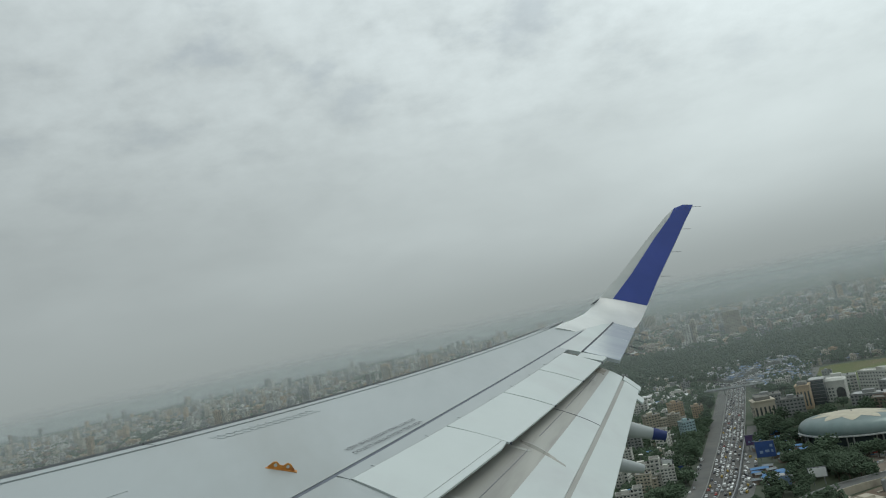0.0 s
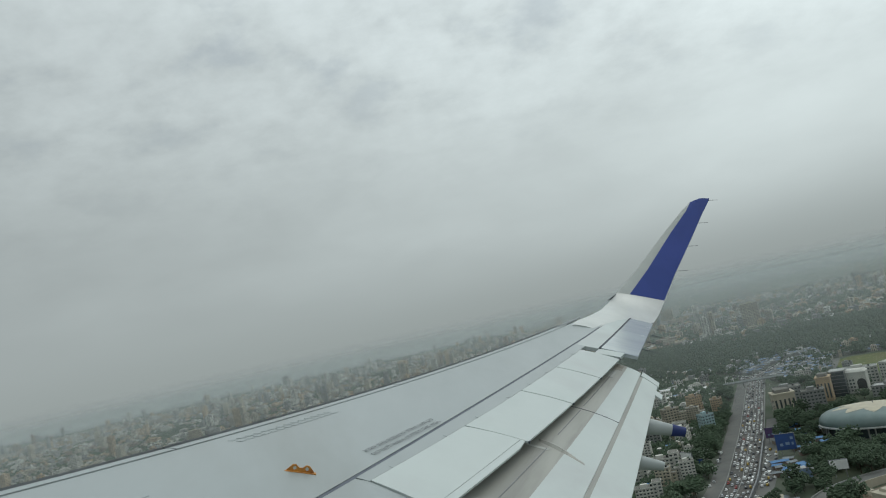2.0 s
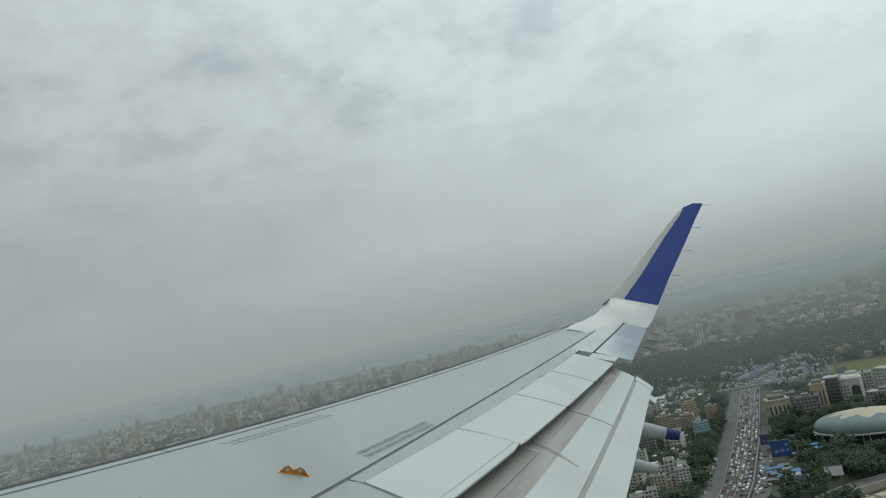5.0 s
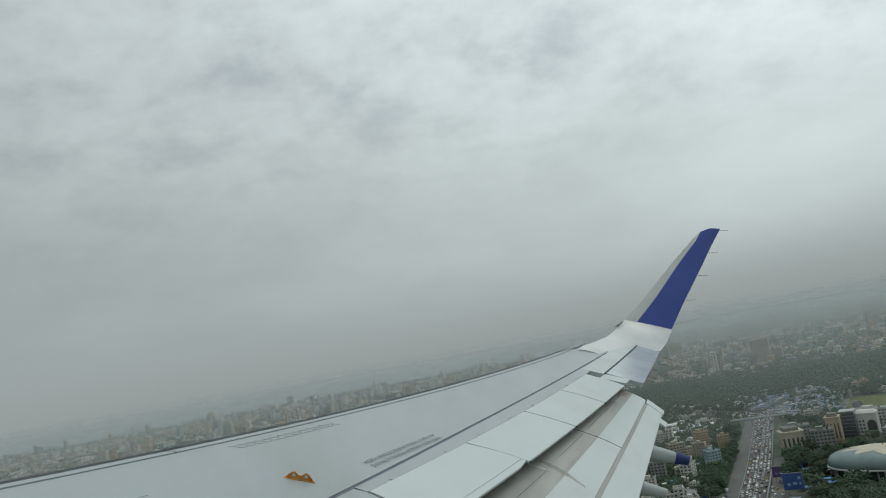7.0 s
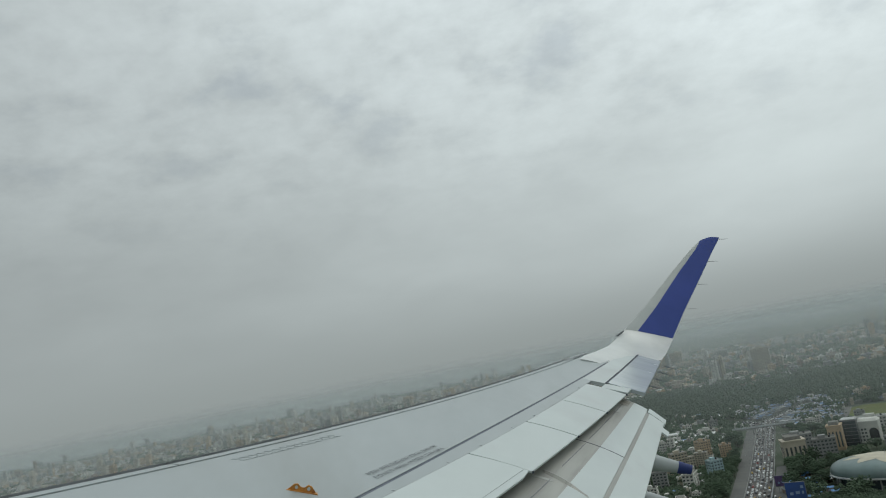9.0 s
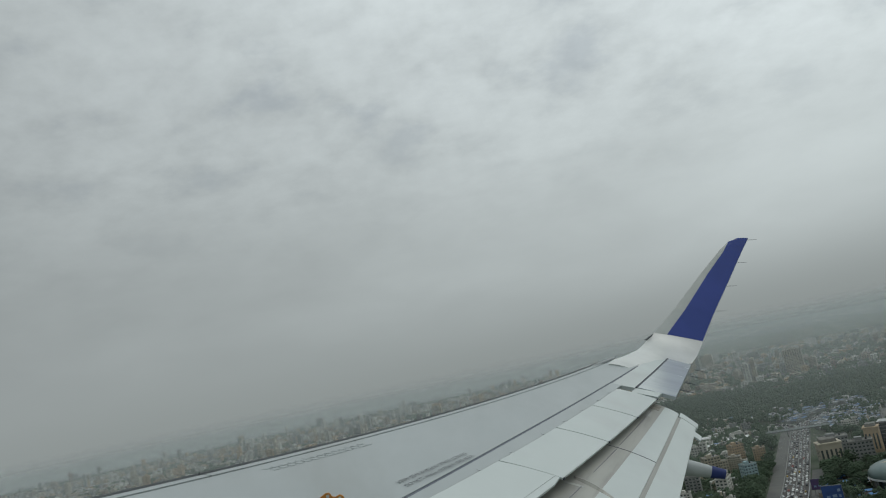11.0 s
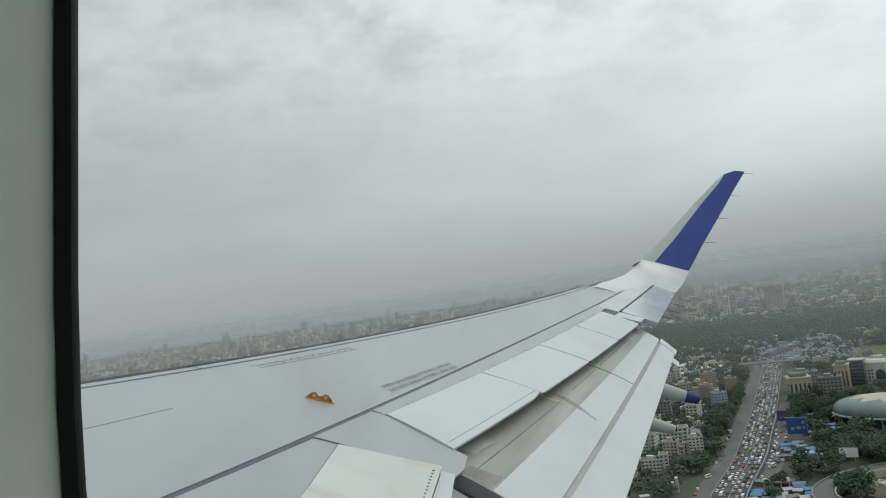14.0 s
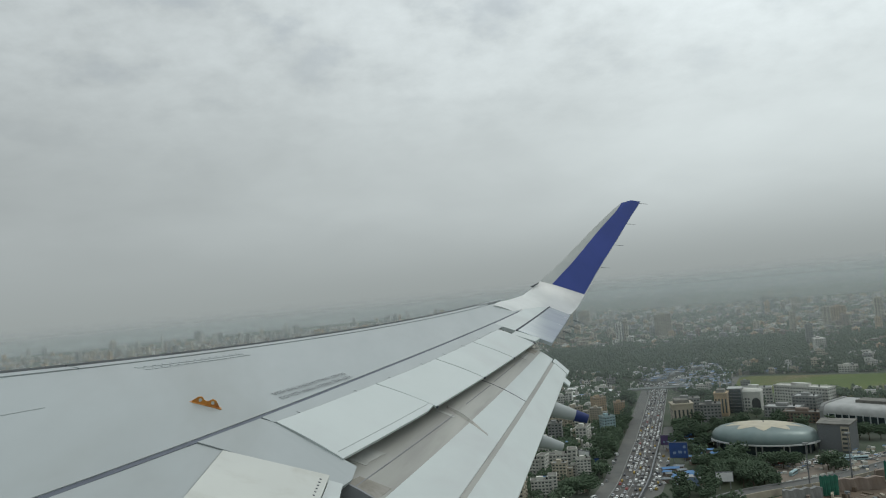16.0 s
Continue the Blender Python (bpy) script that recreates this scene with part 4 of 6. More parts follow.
# ---------------------------------------------------------------- buildings
M["wall_blue"] = material("pale_blue_wall", (0.33, 0.45, 0.47), (0.28, 0.39, 0.41), 0.08, 0.8, grime=(0.22, 0.28, 0.29), grime_scale=0.06, spread=0.12)
M["wall_tan"] = material("tan_wall", (0.47, 0.35, 0.22), (0.40, 0.30, 0.19), 0.08, 0.8, grime=(0.28, 0.22, 0.15), grime_scale=0.06, spread=0.14)
M["tarp_blue"] = material("blue_plastic_sheet", (0.06, 0.20, 0.42), (0.07, 0.16, 0.30), 0.3, 0.6, spread=0.25)
M["tarp_grey"] = material("grey_roof_sheet", (0.19, 0.225, 0.245), (0.12, 0.145, 0.155), 0.3, 0.6, grime=(0.15, 0.12, 0.10), grime_scale=0.2, spread=0.3)
M["roof_dark"] = material("stained_flat_roof", (0.20, 0.195, 0.175), (0.14, 0.14, 0.125), 0.12, 0.9, grime=(0.09, 0.09, 0.08), grime_scale=0.1, spread=0.2)
M["green_net"] = material("green_site_net", (0.03, 0.16, 0.11), (0.025, 0.12, 0.085), 0.3, 0.9)


def facade(bm, w, d, floors, fh, bays, side, x0=0.0, y0=0.0, z0=0.0):
    """Four walls bay by bay, with recessed panes."""
    for o, e, k in (((-w / 2, -d / 2), (w / 2, -d / 2), bays), ((w / 2, -d / 2), (w / 2, d / 2), side), ((w / 2, d / 2), (-w / 2, d / 2), bays), ((-w / 2, d / 2), (-w / 2, -d / 2), side)):
        o, e = Vector(o) + Vector((x0, y0)), Vector(e) + Vector((x0, y0))
        run = (e - o) / k
        inn = Vector((-run.y, run.x)).normalized() * 0.35
        for i in range(k):
            for f in range(floors):
                p, q, za, zb = o + run * i, o + run * (i + 1), z0 + f * fh, z0 + (f + 1) * fh
                out = [bm.verts.new((*c, z)) for c, z in ((p, za), (q, za), (q, zb), (p, zb))]
                a, b2 = p + run * 0.2, q - run * 0.2
                ins = [bm.verts.new((*c, z)) for c, z in ((a, za + 0.95), (b2, za + 0.95), (b2, za + 2.45), (a, za + 2.45))]
                rec = [bm.verts.new((*(c + inn), z)) for c, z in ((a, za + 0.95), (b2, za + 0.95), (b2, za + 2.45), (a, za + 2.45))]
                for j in range(4):
                    bm.faces.new((out[j], out[(j + 1) % 4], ins[(j + 1) % 4], ins[j]))
                    bm.faces.new((ins[j], ins[(j + 1) % 4], rec[(j + 1) % 4], rec[j]))
                bm.faces.new(rec).material_index = 1


def flat_roof(parent, w, d, H, wall, roof, x0=0.0, y0=0.0, hut=True):
    """A roof slab within a parapet, with a stair hut and water tanks."""
    bm = bmesh.new()
    box(bm, x0 - w / 2 - 0.25, x0 + w / 2 + 0.25, y0 - d / 2 - 0.25, y0 + d / 2 + 0.25, H - 0.12, H + 0.2)
    rf = part("roof", bm, roof, parent, "stained flat roof")
    bm = bmesh.new()
    for a0, a1, b0, b1 in ((-w / 2 - 0.3, w / 2 + 0.3, -d / 2 - 0.3, -d / 2), (-w / 2 - 0.3, w / 2 + 0.3, d / 2, d / 2 + 0.3), (-w / 2 - 0.3, -w / 2, -d / 2, d / 2), (w / 2, w / 2 + 0.3, -d / 2, d / 2)):
        box(bm, x0 + a0, x0 + a1, y0 + b0, y0 + b1, H + 0.1, H + 1.1)
    part("parapet", bm, wall, rf)
    if hut:
        bm = bmesh.new()
        box(bm, x0 - w * 0.22, x0 + w * 0.1, y0 - d * 0.1, y0 + d * 0.3, H + 0.2, H + 3.2)
        part("stair_hut", bm, wall, rf)
        bm = bmesh.new()
        tube(bm, (x0 + w * 0.27, y0 + d * 0.1, H + 0.2), (x0 + w * 0.27, y0 + d * 0.1, H + 2.0), 0.9, 0.85, 10)
        part("water_tank", bm, M["dark"], rf, "black water tank")
    return rf


def block(name, label, m, w, d, floors, wall, fh=3.2, bays=None, cat="building", group="", roof=None, balcony=True, wing=None):
    """A storeyed building: walls with recessed windows, balconies, roof with parapet, hut and tanks."""
    b = thing(name, label, cat, m, group=group)
    bays = bays or max(3, int(w / 3.2))
    side = max(2, int(d / 3.4))
    bm = bmesh.new()
    facade(bm, w, d, floors, fh, bays, side)
    bmesh.ops.remove_doubles(bm, verts=bm.verts, dist=0.01)
    part("wall", bm, [wall, M["pane"]], b, "plastered wall with recessed dark windows")
    flat_roof(b, w, d, floors * fh, wall, roof or M["roof_dark"])
    if wing:
        ww, wd, wf, ox, oy = wing
        bm = bmesh.new()
        facade(bm, ww, wd, wf, fh, max(2, int(ww / 3.2)), max(2, int(wd / 3.4)), ox, oy)
        bmesh.ops.remove_doubles(bm, verts=bm.verts, dist=0.01)
        part("side_wing", bm, [wall, M["pane"]], b, "lower side wing with recessed windows")
        flat_roof(b, ww, wd, wf * fh, wall, roof or M["roof_dark"], ox, oy, False)
    if balcony:
        bm = bmesh.new()
        box(bm, -1.5, 1.5, -1.1, 0, 0, 0.95)
        me = mesh_of(bm, wall)
        for f in range(1, floors):
            for q in (-0.28, 0.22):
                part("balcony", me, None, b, m=Matrix.Translation((w * q, -d / 2, f * fh)))
    return b


def at(x, y, turn, z=0.0):
    return Matrix.Translation((x, y, z)) @ Matrix.Rotation(radians(turn), 4, "Z")


def vertical_bar_block(name, label, m, w, d, H, wall, bars, dark):
    """A block whose faces carry tall dark recesses between piers, under a stepped penthouse."""
    b = thing(name, label, "office building", m)
    bm = bmesh.new()
    box(bm, -w / 2, w / 2, -d / 2, d / 2, 0, H)
    part("wall", bm, wall, b)
    for s, k, half, off in ((0, bars, w / 2, d / 2), (1, max(2, bars - 2), d / 2, w / 2)):
        step = 2 * half / k
        for i in range(k):
            bm = bmesh.new()
            a0, a1 = -half + step * (i + 0.28), -half + step * (i + 0.72)
            if s == 0:
                box(bm, a0, a1, -off - 0.06, -off + 0.3, H * 0.14, H * 0.78)
            else:
                box(bm, -off - 0.06, -off + 0.3, a0, a1, H * 0.14, H * 0.78)
            part("tall_window", bm, dark, b, "tall dark window strip")
    bm = bmesh.new()
    box(bm, -w / 2 - 0.7, w / 2 + 0.7, -d / 2 - 0.7, d / 2 + 0.7, H, H + 1.2)
    rf = part("roof", bm, wall, b, "overhanging roof slab")
    bm = bmesh.new()
    loft(bm, [[(p * w * k, q * d * k, z) for p, q in ((-0.5, -0.5), (0.5, -0.5), (0.5, 0.5), (-0.5, 0.5))] for k, z in ((0.72, H + 1.2), (0.66, H + 4.2), (0.4, H + 4.6))])
    part("penthouse", bm, M["roof_dark"], rf, "stepped grey penthouse")
    return b


# buildings round the domed hall
vertical_bar_block("office_building", "cream office block with five tall dark window strips", at(269, 761, -12), 20, 17, 22, M["wall_cream"], 5, M["pane"])
block("office_building", "grey concrete block beside the domed hall", at(297, 757, -22), 20, 15, 6, M["wall_grey"], balcony=False)
block("office_building", "low grey block with roof sheds behind the offices", at(292, 803, -18), 26, 16, 6, M["wall_grey"], balcony=False)
vertical_bar_block("office_building", "tan block with narrow window strips", at(325, 790, -32), 13, 14, 23, M["wall_tan"], 4, M["pane"])


def glass_block(m, w, d, H):
    b = thing("glass_building", "dark glass office block with thin floor bands", "office building", m)
    bm = bmesh.new()
    box(bm, -w / 2, w / 2, -d / 2, d / 2, 0, H)
    part("curtain_wall", bm, M["glass"], b, "dark glass curtain wall")
    for i in range(1, int(H / 3.5) + 1):
        bm = bmesh.new()
        box(bm, -w / 2 - 0.1, w / 2 + 0.1, -d / 2 - 0.1, d / 2 + 0.1, i * 3.5 - 0.35, i * 3.5)
        part("floor_band", bm, M["edge"], b)
    bm = bmesh.new()
    box(bm, -w / 2 - 0.3, w / 2 + 0.3, -d / 2 - 0.3, d / 2 + 0.3, H, H + 0.8)
    part("roof", bm, M["sheet"], b, "pale roof edge")


glass_block(at(345, 799, -36), 14, 15, 25)


def arch_building():
    """A white building with a round-headed arch in its face."""
    b = thing("arched_building", "white building with a tall dark arch in its front", "building", at(362, 797, -38))
    w, d, H = 20, 14, 20
    bm = bmesh.new()
    box(bm, -w / 2, w / 2, -d / 2, d / 2, 0, H)
    part("wall", bm, M["wall_white"], b)
    # dark slab on the closed wall; the arch's inner shade is its colour
    bm = bmesh.new()
    prof = [(1.0, 4)] + [(5.2 + 4.2 * math.cos(u), 10 + 4.2 * math.sin(u)) for u in [math.pi - math.pi * i / 12 for i in range(13)]] + [(9.4, 4)]
    loft(bm, [[(x, y, z) for x, z in prof] for y in (-d / 2 - 0.15, -d / 2 + 0.5)])
    part("arch_opening", bm, M["dark"], b, "dark arch-shaped slab, its depth only in the colour")
    bm = bmesh.new()
    loft(bm, [[(p, q, z) for p, q in ((-w / 2 - k, -d / 2 - k), (w / 2 + k, -d / 2 - k), (w / 2 + k, d / 2 + k), (-w / 2 - k, d / 2 + k))] for k, z in ((0.5, H), (0.5, H + 1), (-2, H + 3))])
    part("roof", bm, M["wall_white"], b, "white hipped roof edge")
    for f in range(4):
        for i in range(3):
            bm = bmesh.new()
            box(bm, -9 + 3 * i, -7.2 + 3 * i, -d / 2 - 0.08, -d / 2 + 0.2, 2 + 3.4 * f, 3.8 + 3.4 * f)
            part("window", bm, M["pane"], b)


arch_building()
block("office_building", "long white office building with rows of square windows", at(420, 795, -63), 62, 15, 6, M["wall_white"], 3.3, balcony=False, roof=M["wall_white"])
block("office_building", "white office wing with rows of square windows", at(388, 838, -30), 34, 14, 5, M["wall_white"], 3.3, balcony=False, roof=M["wall_grey"])
block("office_building", "grey glazed building between white offices", at(402, 760, -55), 24, 16, 5, M["wall_grey"], balcony=False, roof=M["sheet"])
block("office_building", "flat grey building behind the domed hall", at(372, 752, -45), 34, 18, 3, M["wall_grey"], balcony=False, roof=M["sheet"])
block("office_building", "low rust-brown building behind the domed hall", at(372, 716, -45), 36, 14, 3, M["wall_rust"], balcony=False)


def curved_hall():
    """A grey hall with a bowed concrete edge and a glazed end."""
    h = thing("grey_hall", "large grey hall with a bowed roof edge and glass front", "hall", at(408, 662, -60))
    L, W, H = 78, 44, 21
    bm = bmesh.new()
    prof = [(-W / 2, 0), (-W / 2, H * 0.7), (-W * 0.46, H * 0.88), (-W * 0.38, H * 0.98), (-W * 0.2, H), (W / 2, H), (W / 2, 0)]
    loft(bm, [[(x, p, q) for p, q in prof] for x in (-L / 2, 0, L / 2)])
    part("hall_shell", bm, M["sheet"], h, "grey sheet metal shell", True)
    bm = bmesh.new()
    for x in (-L / 2 - 0.5, L / 2 - 3):
        loft(bm, [[(xx, p * 1.02, q + 0.6) for p, q in prof] for xx in (x, x + 3.5)])
    part("end_frame", bm, M["wall_grey"], h, "pale concrete end frames")
    bm = bmesh.new()
    box(bm, -L / 2 + 6, L / 2 - 6, -W / 2 - 0.4, -W / 2 + 0.3, 1.0, H * 0.62)
    part("glazed_front", bm, M["glass"], h, "dark glazed front")
    for i in range(11):
        bm = bmesh.new()
        x = -L / 2 + 8 + 6.2 * i
        box(bm, x - 0.35, x + 0.35, -W / 2 - 1.2, -W / 2 - 0.3, 0, H * 0.66)
        part("mullion", bm, M["fairing"], h, "pale upright fin")
    bm = bmesh.new()
    box(bm, -L * 0.2, L * 0.22, -W * 0.05, W * 0.3, H, H + 2.4)
    part("roof_well", bm, M["roof_dark"], h, "dark roof well")


curved_hall()


def dome_hall():
    """A low oval hall with a smooth shell roof and a pale star on it."""
    d = thing("dome_hall", "oval domed hall with a grey green shell and pale star", "domed hall", at(287, 634, -42))
    a, b = 43, 29.5

    def oval(k, z, n=64):
        return [(a * k * math.cos(2 * math.pi * i / n), b * k * math.sin(2 * math.pi * i / n), z) for i in range(n)]
    prof = ((0.965, 8.6), (1.0, 9.4), (1.0, 11.5), (0.975, 13.8), (0.93, 15.8), (0.86, 17.5), (0.78, 18.6), (0.60, 20.0), (0.35, 21.1), (0.12, 21.5), (0.02, 21.6))
    bm = bmesh.new()
    loft(bm, [oval(k, z) for k, z in prof])
    part("shell", bm, M["dome"], d, "smooth grey green metal shell", True)
    def top(r):
        return np.interp(r, [0, 0.12, 0.35, 0.60, 0.78, 0.86], [21.6, 21.5, 21.1, 20.0, 18.6, 17.5]) + 0.14
    bm = bmesh.new()
    n = 9
    c = bm.verts.new((0, 0, top(0)))
    prev = None
    for q in range(1, 7):
        ring = []
        for i in range(2 * n * 4):
            f = (i / 4) % 2
            f = f if f <= 1 else 2 - f
            rr = (0.74 + (0.46 - 0.74) * f) * q / 6
            u = math.pi * i / (n * 4)
            ring.append(bm.verts.new((a * rr * math.cos(u), b * rr * math.sin(u), top(rr))))
        m = len(ring)
        for i in range(m):
            if prev:
                bm.faces.new((prev[i], prev[(i + 1) % m], ring[(i + 1) % m], ring[i]))
            else:
                bm.faces.new((c, ring[i], ring[(i + 1) % m]))
        prev = ring
    part("star_roof_light", bm, M["star"], d, "pale star-shaped roof light", True)
    bm = bmesh.new()
    loft(bm, [oval(0.97, 7.9), oval(1.025, 7.9), oval(1.03, 8.9), oval(0.97, 8.9)])
    part("eaves_ring", bm, M["paint_white"], d, "white eaves ring", True)
    bm = bmesh.new()
    loft(bm, [oval(0.90, 0), oval(0.90, 8.2)])
    part("glazed_wall", bm, M["glass"], d, "dark glazed wall below the eaves")
    for i in range(24):
        u = 2 * math.pi * (i - 0.55 * (i % 2)) / 24
        bm = bmesh.new()
        p = Vector((a * 0.955 * math.cos(u), b * 0.955 * math.sin(u), 0))
        box(bm, p.x - 0.5, p.x + 0.5, p.y - 0.5, p.y + 0.5, 0, 8.2)
        part("column", bm, M["wall_grey"], d, "grey column")
    bm = bmesh.new()
    tube(bm, (0, 2, 21.4), (0, 2, 24.0), 0.35, 0.2, 8)
    part("finial", bm, M["edge"], d)


M["dome"] = material("dome_metal", (0.15, 0.205, 0.20), (0.13, 0.18, 0.175), 0.12, 0.36, 0.35, grime=(0.18, 0.23, 0.22), grime_scale=0.04)
M["star"] = material("star_panel", (0.50, 0.46, 0.34), (0.44, 0.40, 0.30), 0.15, 0.45, grime=(0.40, 0.36, 0.27), grime_scale=0.1)
dome_hall()


def stair_block():
    """The dark tower with pale window strips at the hall's side."""
    b = thing("stair_tower", "dark stair block with pale window bands beside the dome", "building", at(333, 604, -42))
    bm = bmesh.new()
    loft(bm, [[(x, y, z) for x, y in ((-12, -10), (12, -12), (14, 12), (-12, 12))] for z in (0, 21.5)])
    part("wall", bm, M["edge"], b, "dark clad wall")
    bm = bmesh.new()
    loft(bm, [[(x, y, z) for x, y in ((-12.6, -10.6), (12.6, -12.6), (14.6, 12.6), (-12.6, 12.6))] for z in (21.5, 22.6)])
    part("roof", bm, M["roof_dark"], b)
    bm = bmesh.new()
    box(bm, 5.5, 11.6, -12.4, -11, 1.5, 20.5)
    pn = part("pale_panel", bm, M["wall_cream"], b, "cream panel with dark windows")
    for i in range(5):
        bm = bmesh.new()
        box(bm, 6.2, 10.9, -12.55, -12.3, 3.0 + 3.5 * i, 4.7 + 3.5 * i)
        part("window", bm, M["pane"], pn)


stair_block()

# ---------------------------------------------------------------- the building site and the near block


def parapet_building():
    """A white building with high parapets round a blue-grey panelled roof."""
    b = thing("parapet_building", "white flat-topped building with thick parapets and blue-grey roof", "building", at(188, 403, 1.0))
    H = 14
    bm = bmesh.new()
    box(bm, 0, 96, -62, 0, 0, H)
    part("wall", bm, M["wall_white"], b, "white plastered wall")
    bm = bmesh.new()
    for x0, x1, y0, y1 in ((0, 19, -0.9, 0), (0, 0.9, -62, -0.9), (18.1, 19, -11, -0.9), (19, 44, -11.9, -11), (44, 44.9, -11, 0), (44.9, 96, -0.9, 0)):
        box(bm, x0, x1, y0, y1, H, H + 1.9)
    part("parapet", bm, M["paint_white"], b, "thick white parapet")
    for i in range(7):
        for j in range(4):
            bm = bmesh.new()
            x, y = 16 + 11.4 * i, -25 - 9.4 * j
            box(bm, x, x + 11.2, y, y + 9.2, H + 0.05, H + 0.45 + 0.06 * ((i + j) % 3))
            part("roof_panel", bm, M["roof_panel"], b, "blue-grey roof panel")
    for i in range(16):
        bm = bmesh.new()
        x, y = 2 + rng.uniform(0, 13), -3 - rng.uniform(0, 30)
        box(bm, x, x + rng.uniform(0.8, 2.6), y, y + rng.uniform(0.8, 2.2), H + 0.02, H + rng.uniform(0.5, 1.6))
        part("roof_clutter", bm, M[rng.choice(("edge", "roof_dark", "sheet", "gap"))], b, "grey unit on the roof")


M["roof_panel"] = material("blue_grey_roof_panel", (0.17, 0.215, 0.25), (0.14, 0.18, 0.21), 0.12, 0.5, 0.1, grime=(0.10, 0.12, 0.13), grime_scale=0.25, spread=0.12)
parapet_building()


def hut():
    b = thing("site_hut", "square pale concrete house on the building site", "house", at(192, 456, 12))
    bm = bmesh.new()
    loft(bm, [[(p * k, q * k * 0.85, z) for p, q in ((-7, -7), (7, -7), (7, 7), (-7, 7))] for k, z in ((1, 0), (1, 9.5))])
    part("wall", bm, M["wall_cream"], b)
    bm = bmesh.new()
    loft(bm, [[(p * k, q * k * 0.85, z) for p, q in ((-7, -7), (7, -7), (7, 7), (-7, 7))] for k, z in ((1.06, 9.5), (1.06, 10.4), (0.55, 10.6), (0.5, 12.2))])
    part("roof", bm, M["wall_cream"], b, "pale stepped roof")
    for i in range(3):
        bm = bmesh.new()
        box(bm, -5.5 + 4 * i, -3.2 + 4 * i, -6.05, -5.7, 4.5, 7)
        part("window", bm, M["pane"], b)


hut()
for k, (x, y, turn, w, d, h, mat, lab) in enumerate(((255, 492, -8, 12, 0.5, 13, "green_net", "tall green safety net hung on the site"), (306, 500, -20, 10, 0.5, 15, "green_net", "green safety net hung on the site"), (236, 492, -4, 26, 3, 7, "wall_grey", "grey concrete retaining wall of the pit"), (275, 497, -10, 40, 3, 8, "wall_rust", "rust-brown retaining wall of the pit"), (330, 505, -12, 60, 3, 7, "wall_rust", "rust-brown retaining wall of the pit"))):
    b = thing("site_net" if mat == "green_net" else "pit_wall", lab, "net" if mat == "green_net" else "wall", at(x, y, turn))
    bm = bmesh.new()
    n = 14
    loft(bm, [[(-w / 2 + w * i / n, -d / 2 - 0.5 * math.sin(2.1 * i), 0), (-w / 2 + w * i / n, d / 2 - 0.5 * math.sin(2.1 * i), 0), (-w / 2 + w * i / n, d / 2, h + 0.6 * math.sin(1.7 * i)), (-w / 2 + w * i / n, -d / 2, h + 0.6 * math.sin(1.7 * i))] for i in range(n + 1)])
    part("sheet" if mat == "green_net" else "wall_body", bm, M[mat], b)
    bm = bmesh.new()
    for i in range(4):
        box(bm, -w / 2 + w * (i + 0.2) / 4, -w / 2 + w * (i + 0.2) / 4 + 0.4, d / 2, d / 2 + 0.4, 0, h + 1.5)
    tagged(part("pole_row", bm, M["steel"], b), kind="stuff")
for x, y, h in ((253, 512, 30), (283, 510, 34)):
    p = thing("floodlight_mast", "slender dark mast on the building site", "mast", at(x, y, 0), group="site masts")
    bm = bmesh.new()
    tube(bm, (0, 0, 0), (0, 0, h), 0.6, 0.3, 8)
    part("pole", bm, M["edge"], p)
    bm = bmesh.new()
    box(bm, -2, 2, -0.5, 0.5, h, h + 1.2)
    part("lamp_head", bm, M["steel"], p)
heap = Heap()
rs = random.Random(21)
for _ in range(520):
    x, y = rs.uniform(170, 380), rs.uniform(412, 545)
    if y > 484 + 0.22 * (x - 176) and x < 290 or (x - 192) ** 2 + (y - 456) ** 2 < 130 or y < 408:
        continue
    heap.body(x, y, rs.uniform(0.5, 3.4), rs.uniform(0.4, 1.5), 0, rs.choice((0.5, 0.8, 1.2, 2.0, 3.0)), rs.uniform(0, 3), rs.choice((0, 0, 1, 2, 3, 4)))
heap.link("site_clutter", [M["wall_cream"], M["wall_rust"], M["tarp_grey"], M["wall_grey"], M["soil"]], "stacks of pale boards, blocks and rubble on the site", "building rubble")
# bushes and a row of barriers by the ramp
for i in range(16):
    b = thing("road_block", "pale concrete road block along the ramp", "road block", at(206 + 7.2 * i, 521 + 1.7 * i, 14), group="road blocks")
    bm = bmesh.new()
    loft(bm, [[(x, y, z) for y, z in ((-0.6, 0), (0.6, 0), (0.3, 1.3), (-0.3, 1.3))] for x in (-2.6, 2.6)])
    part("block_body", bm, M["wall_white"], b)

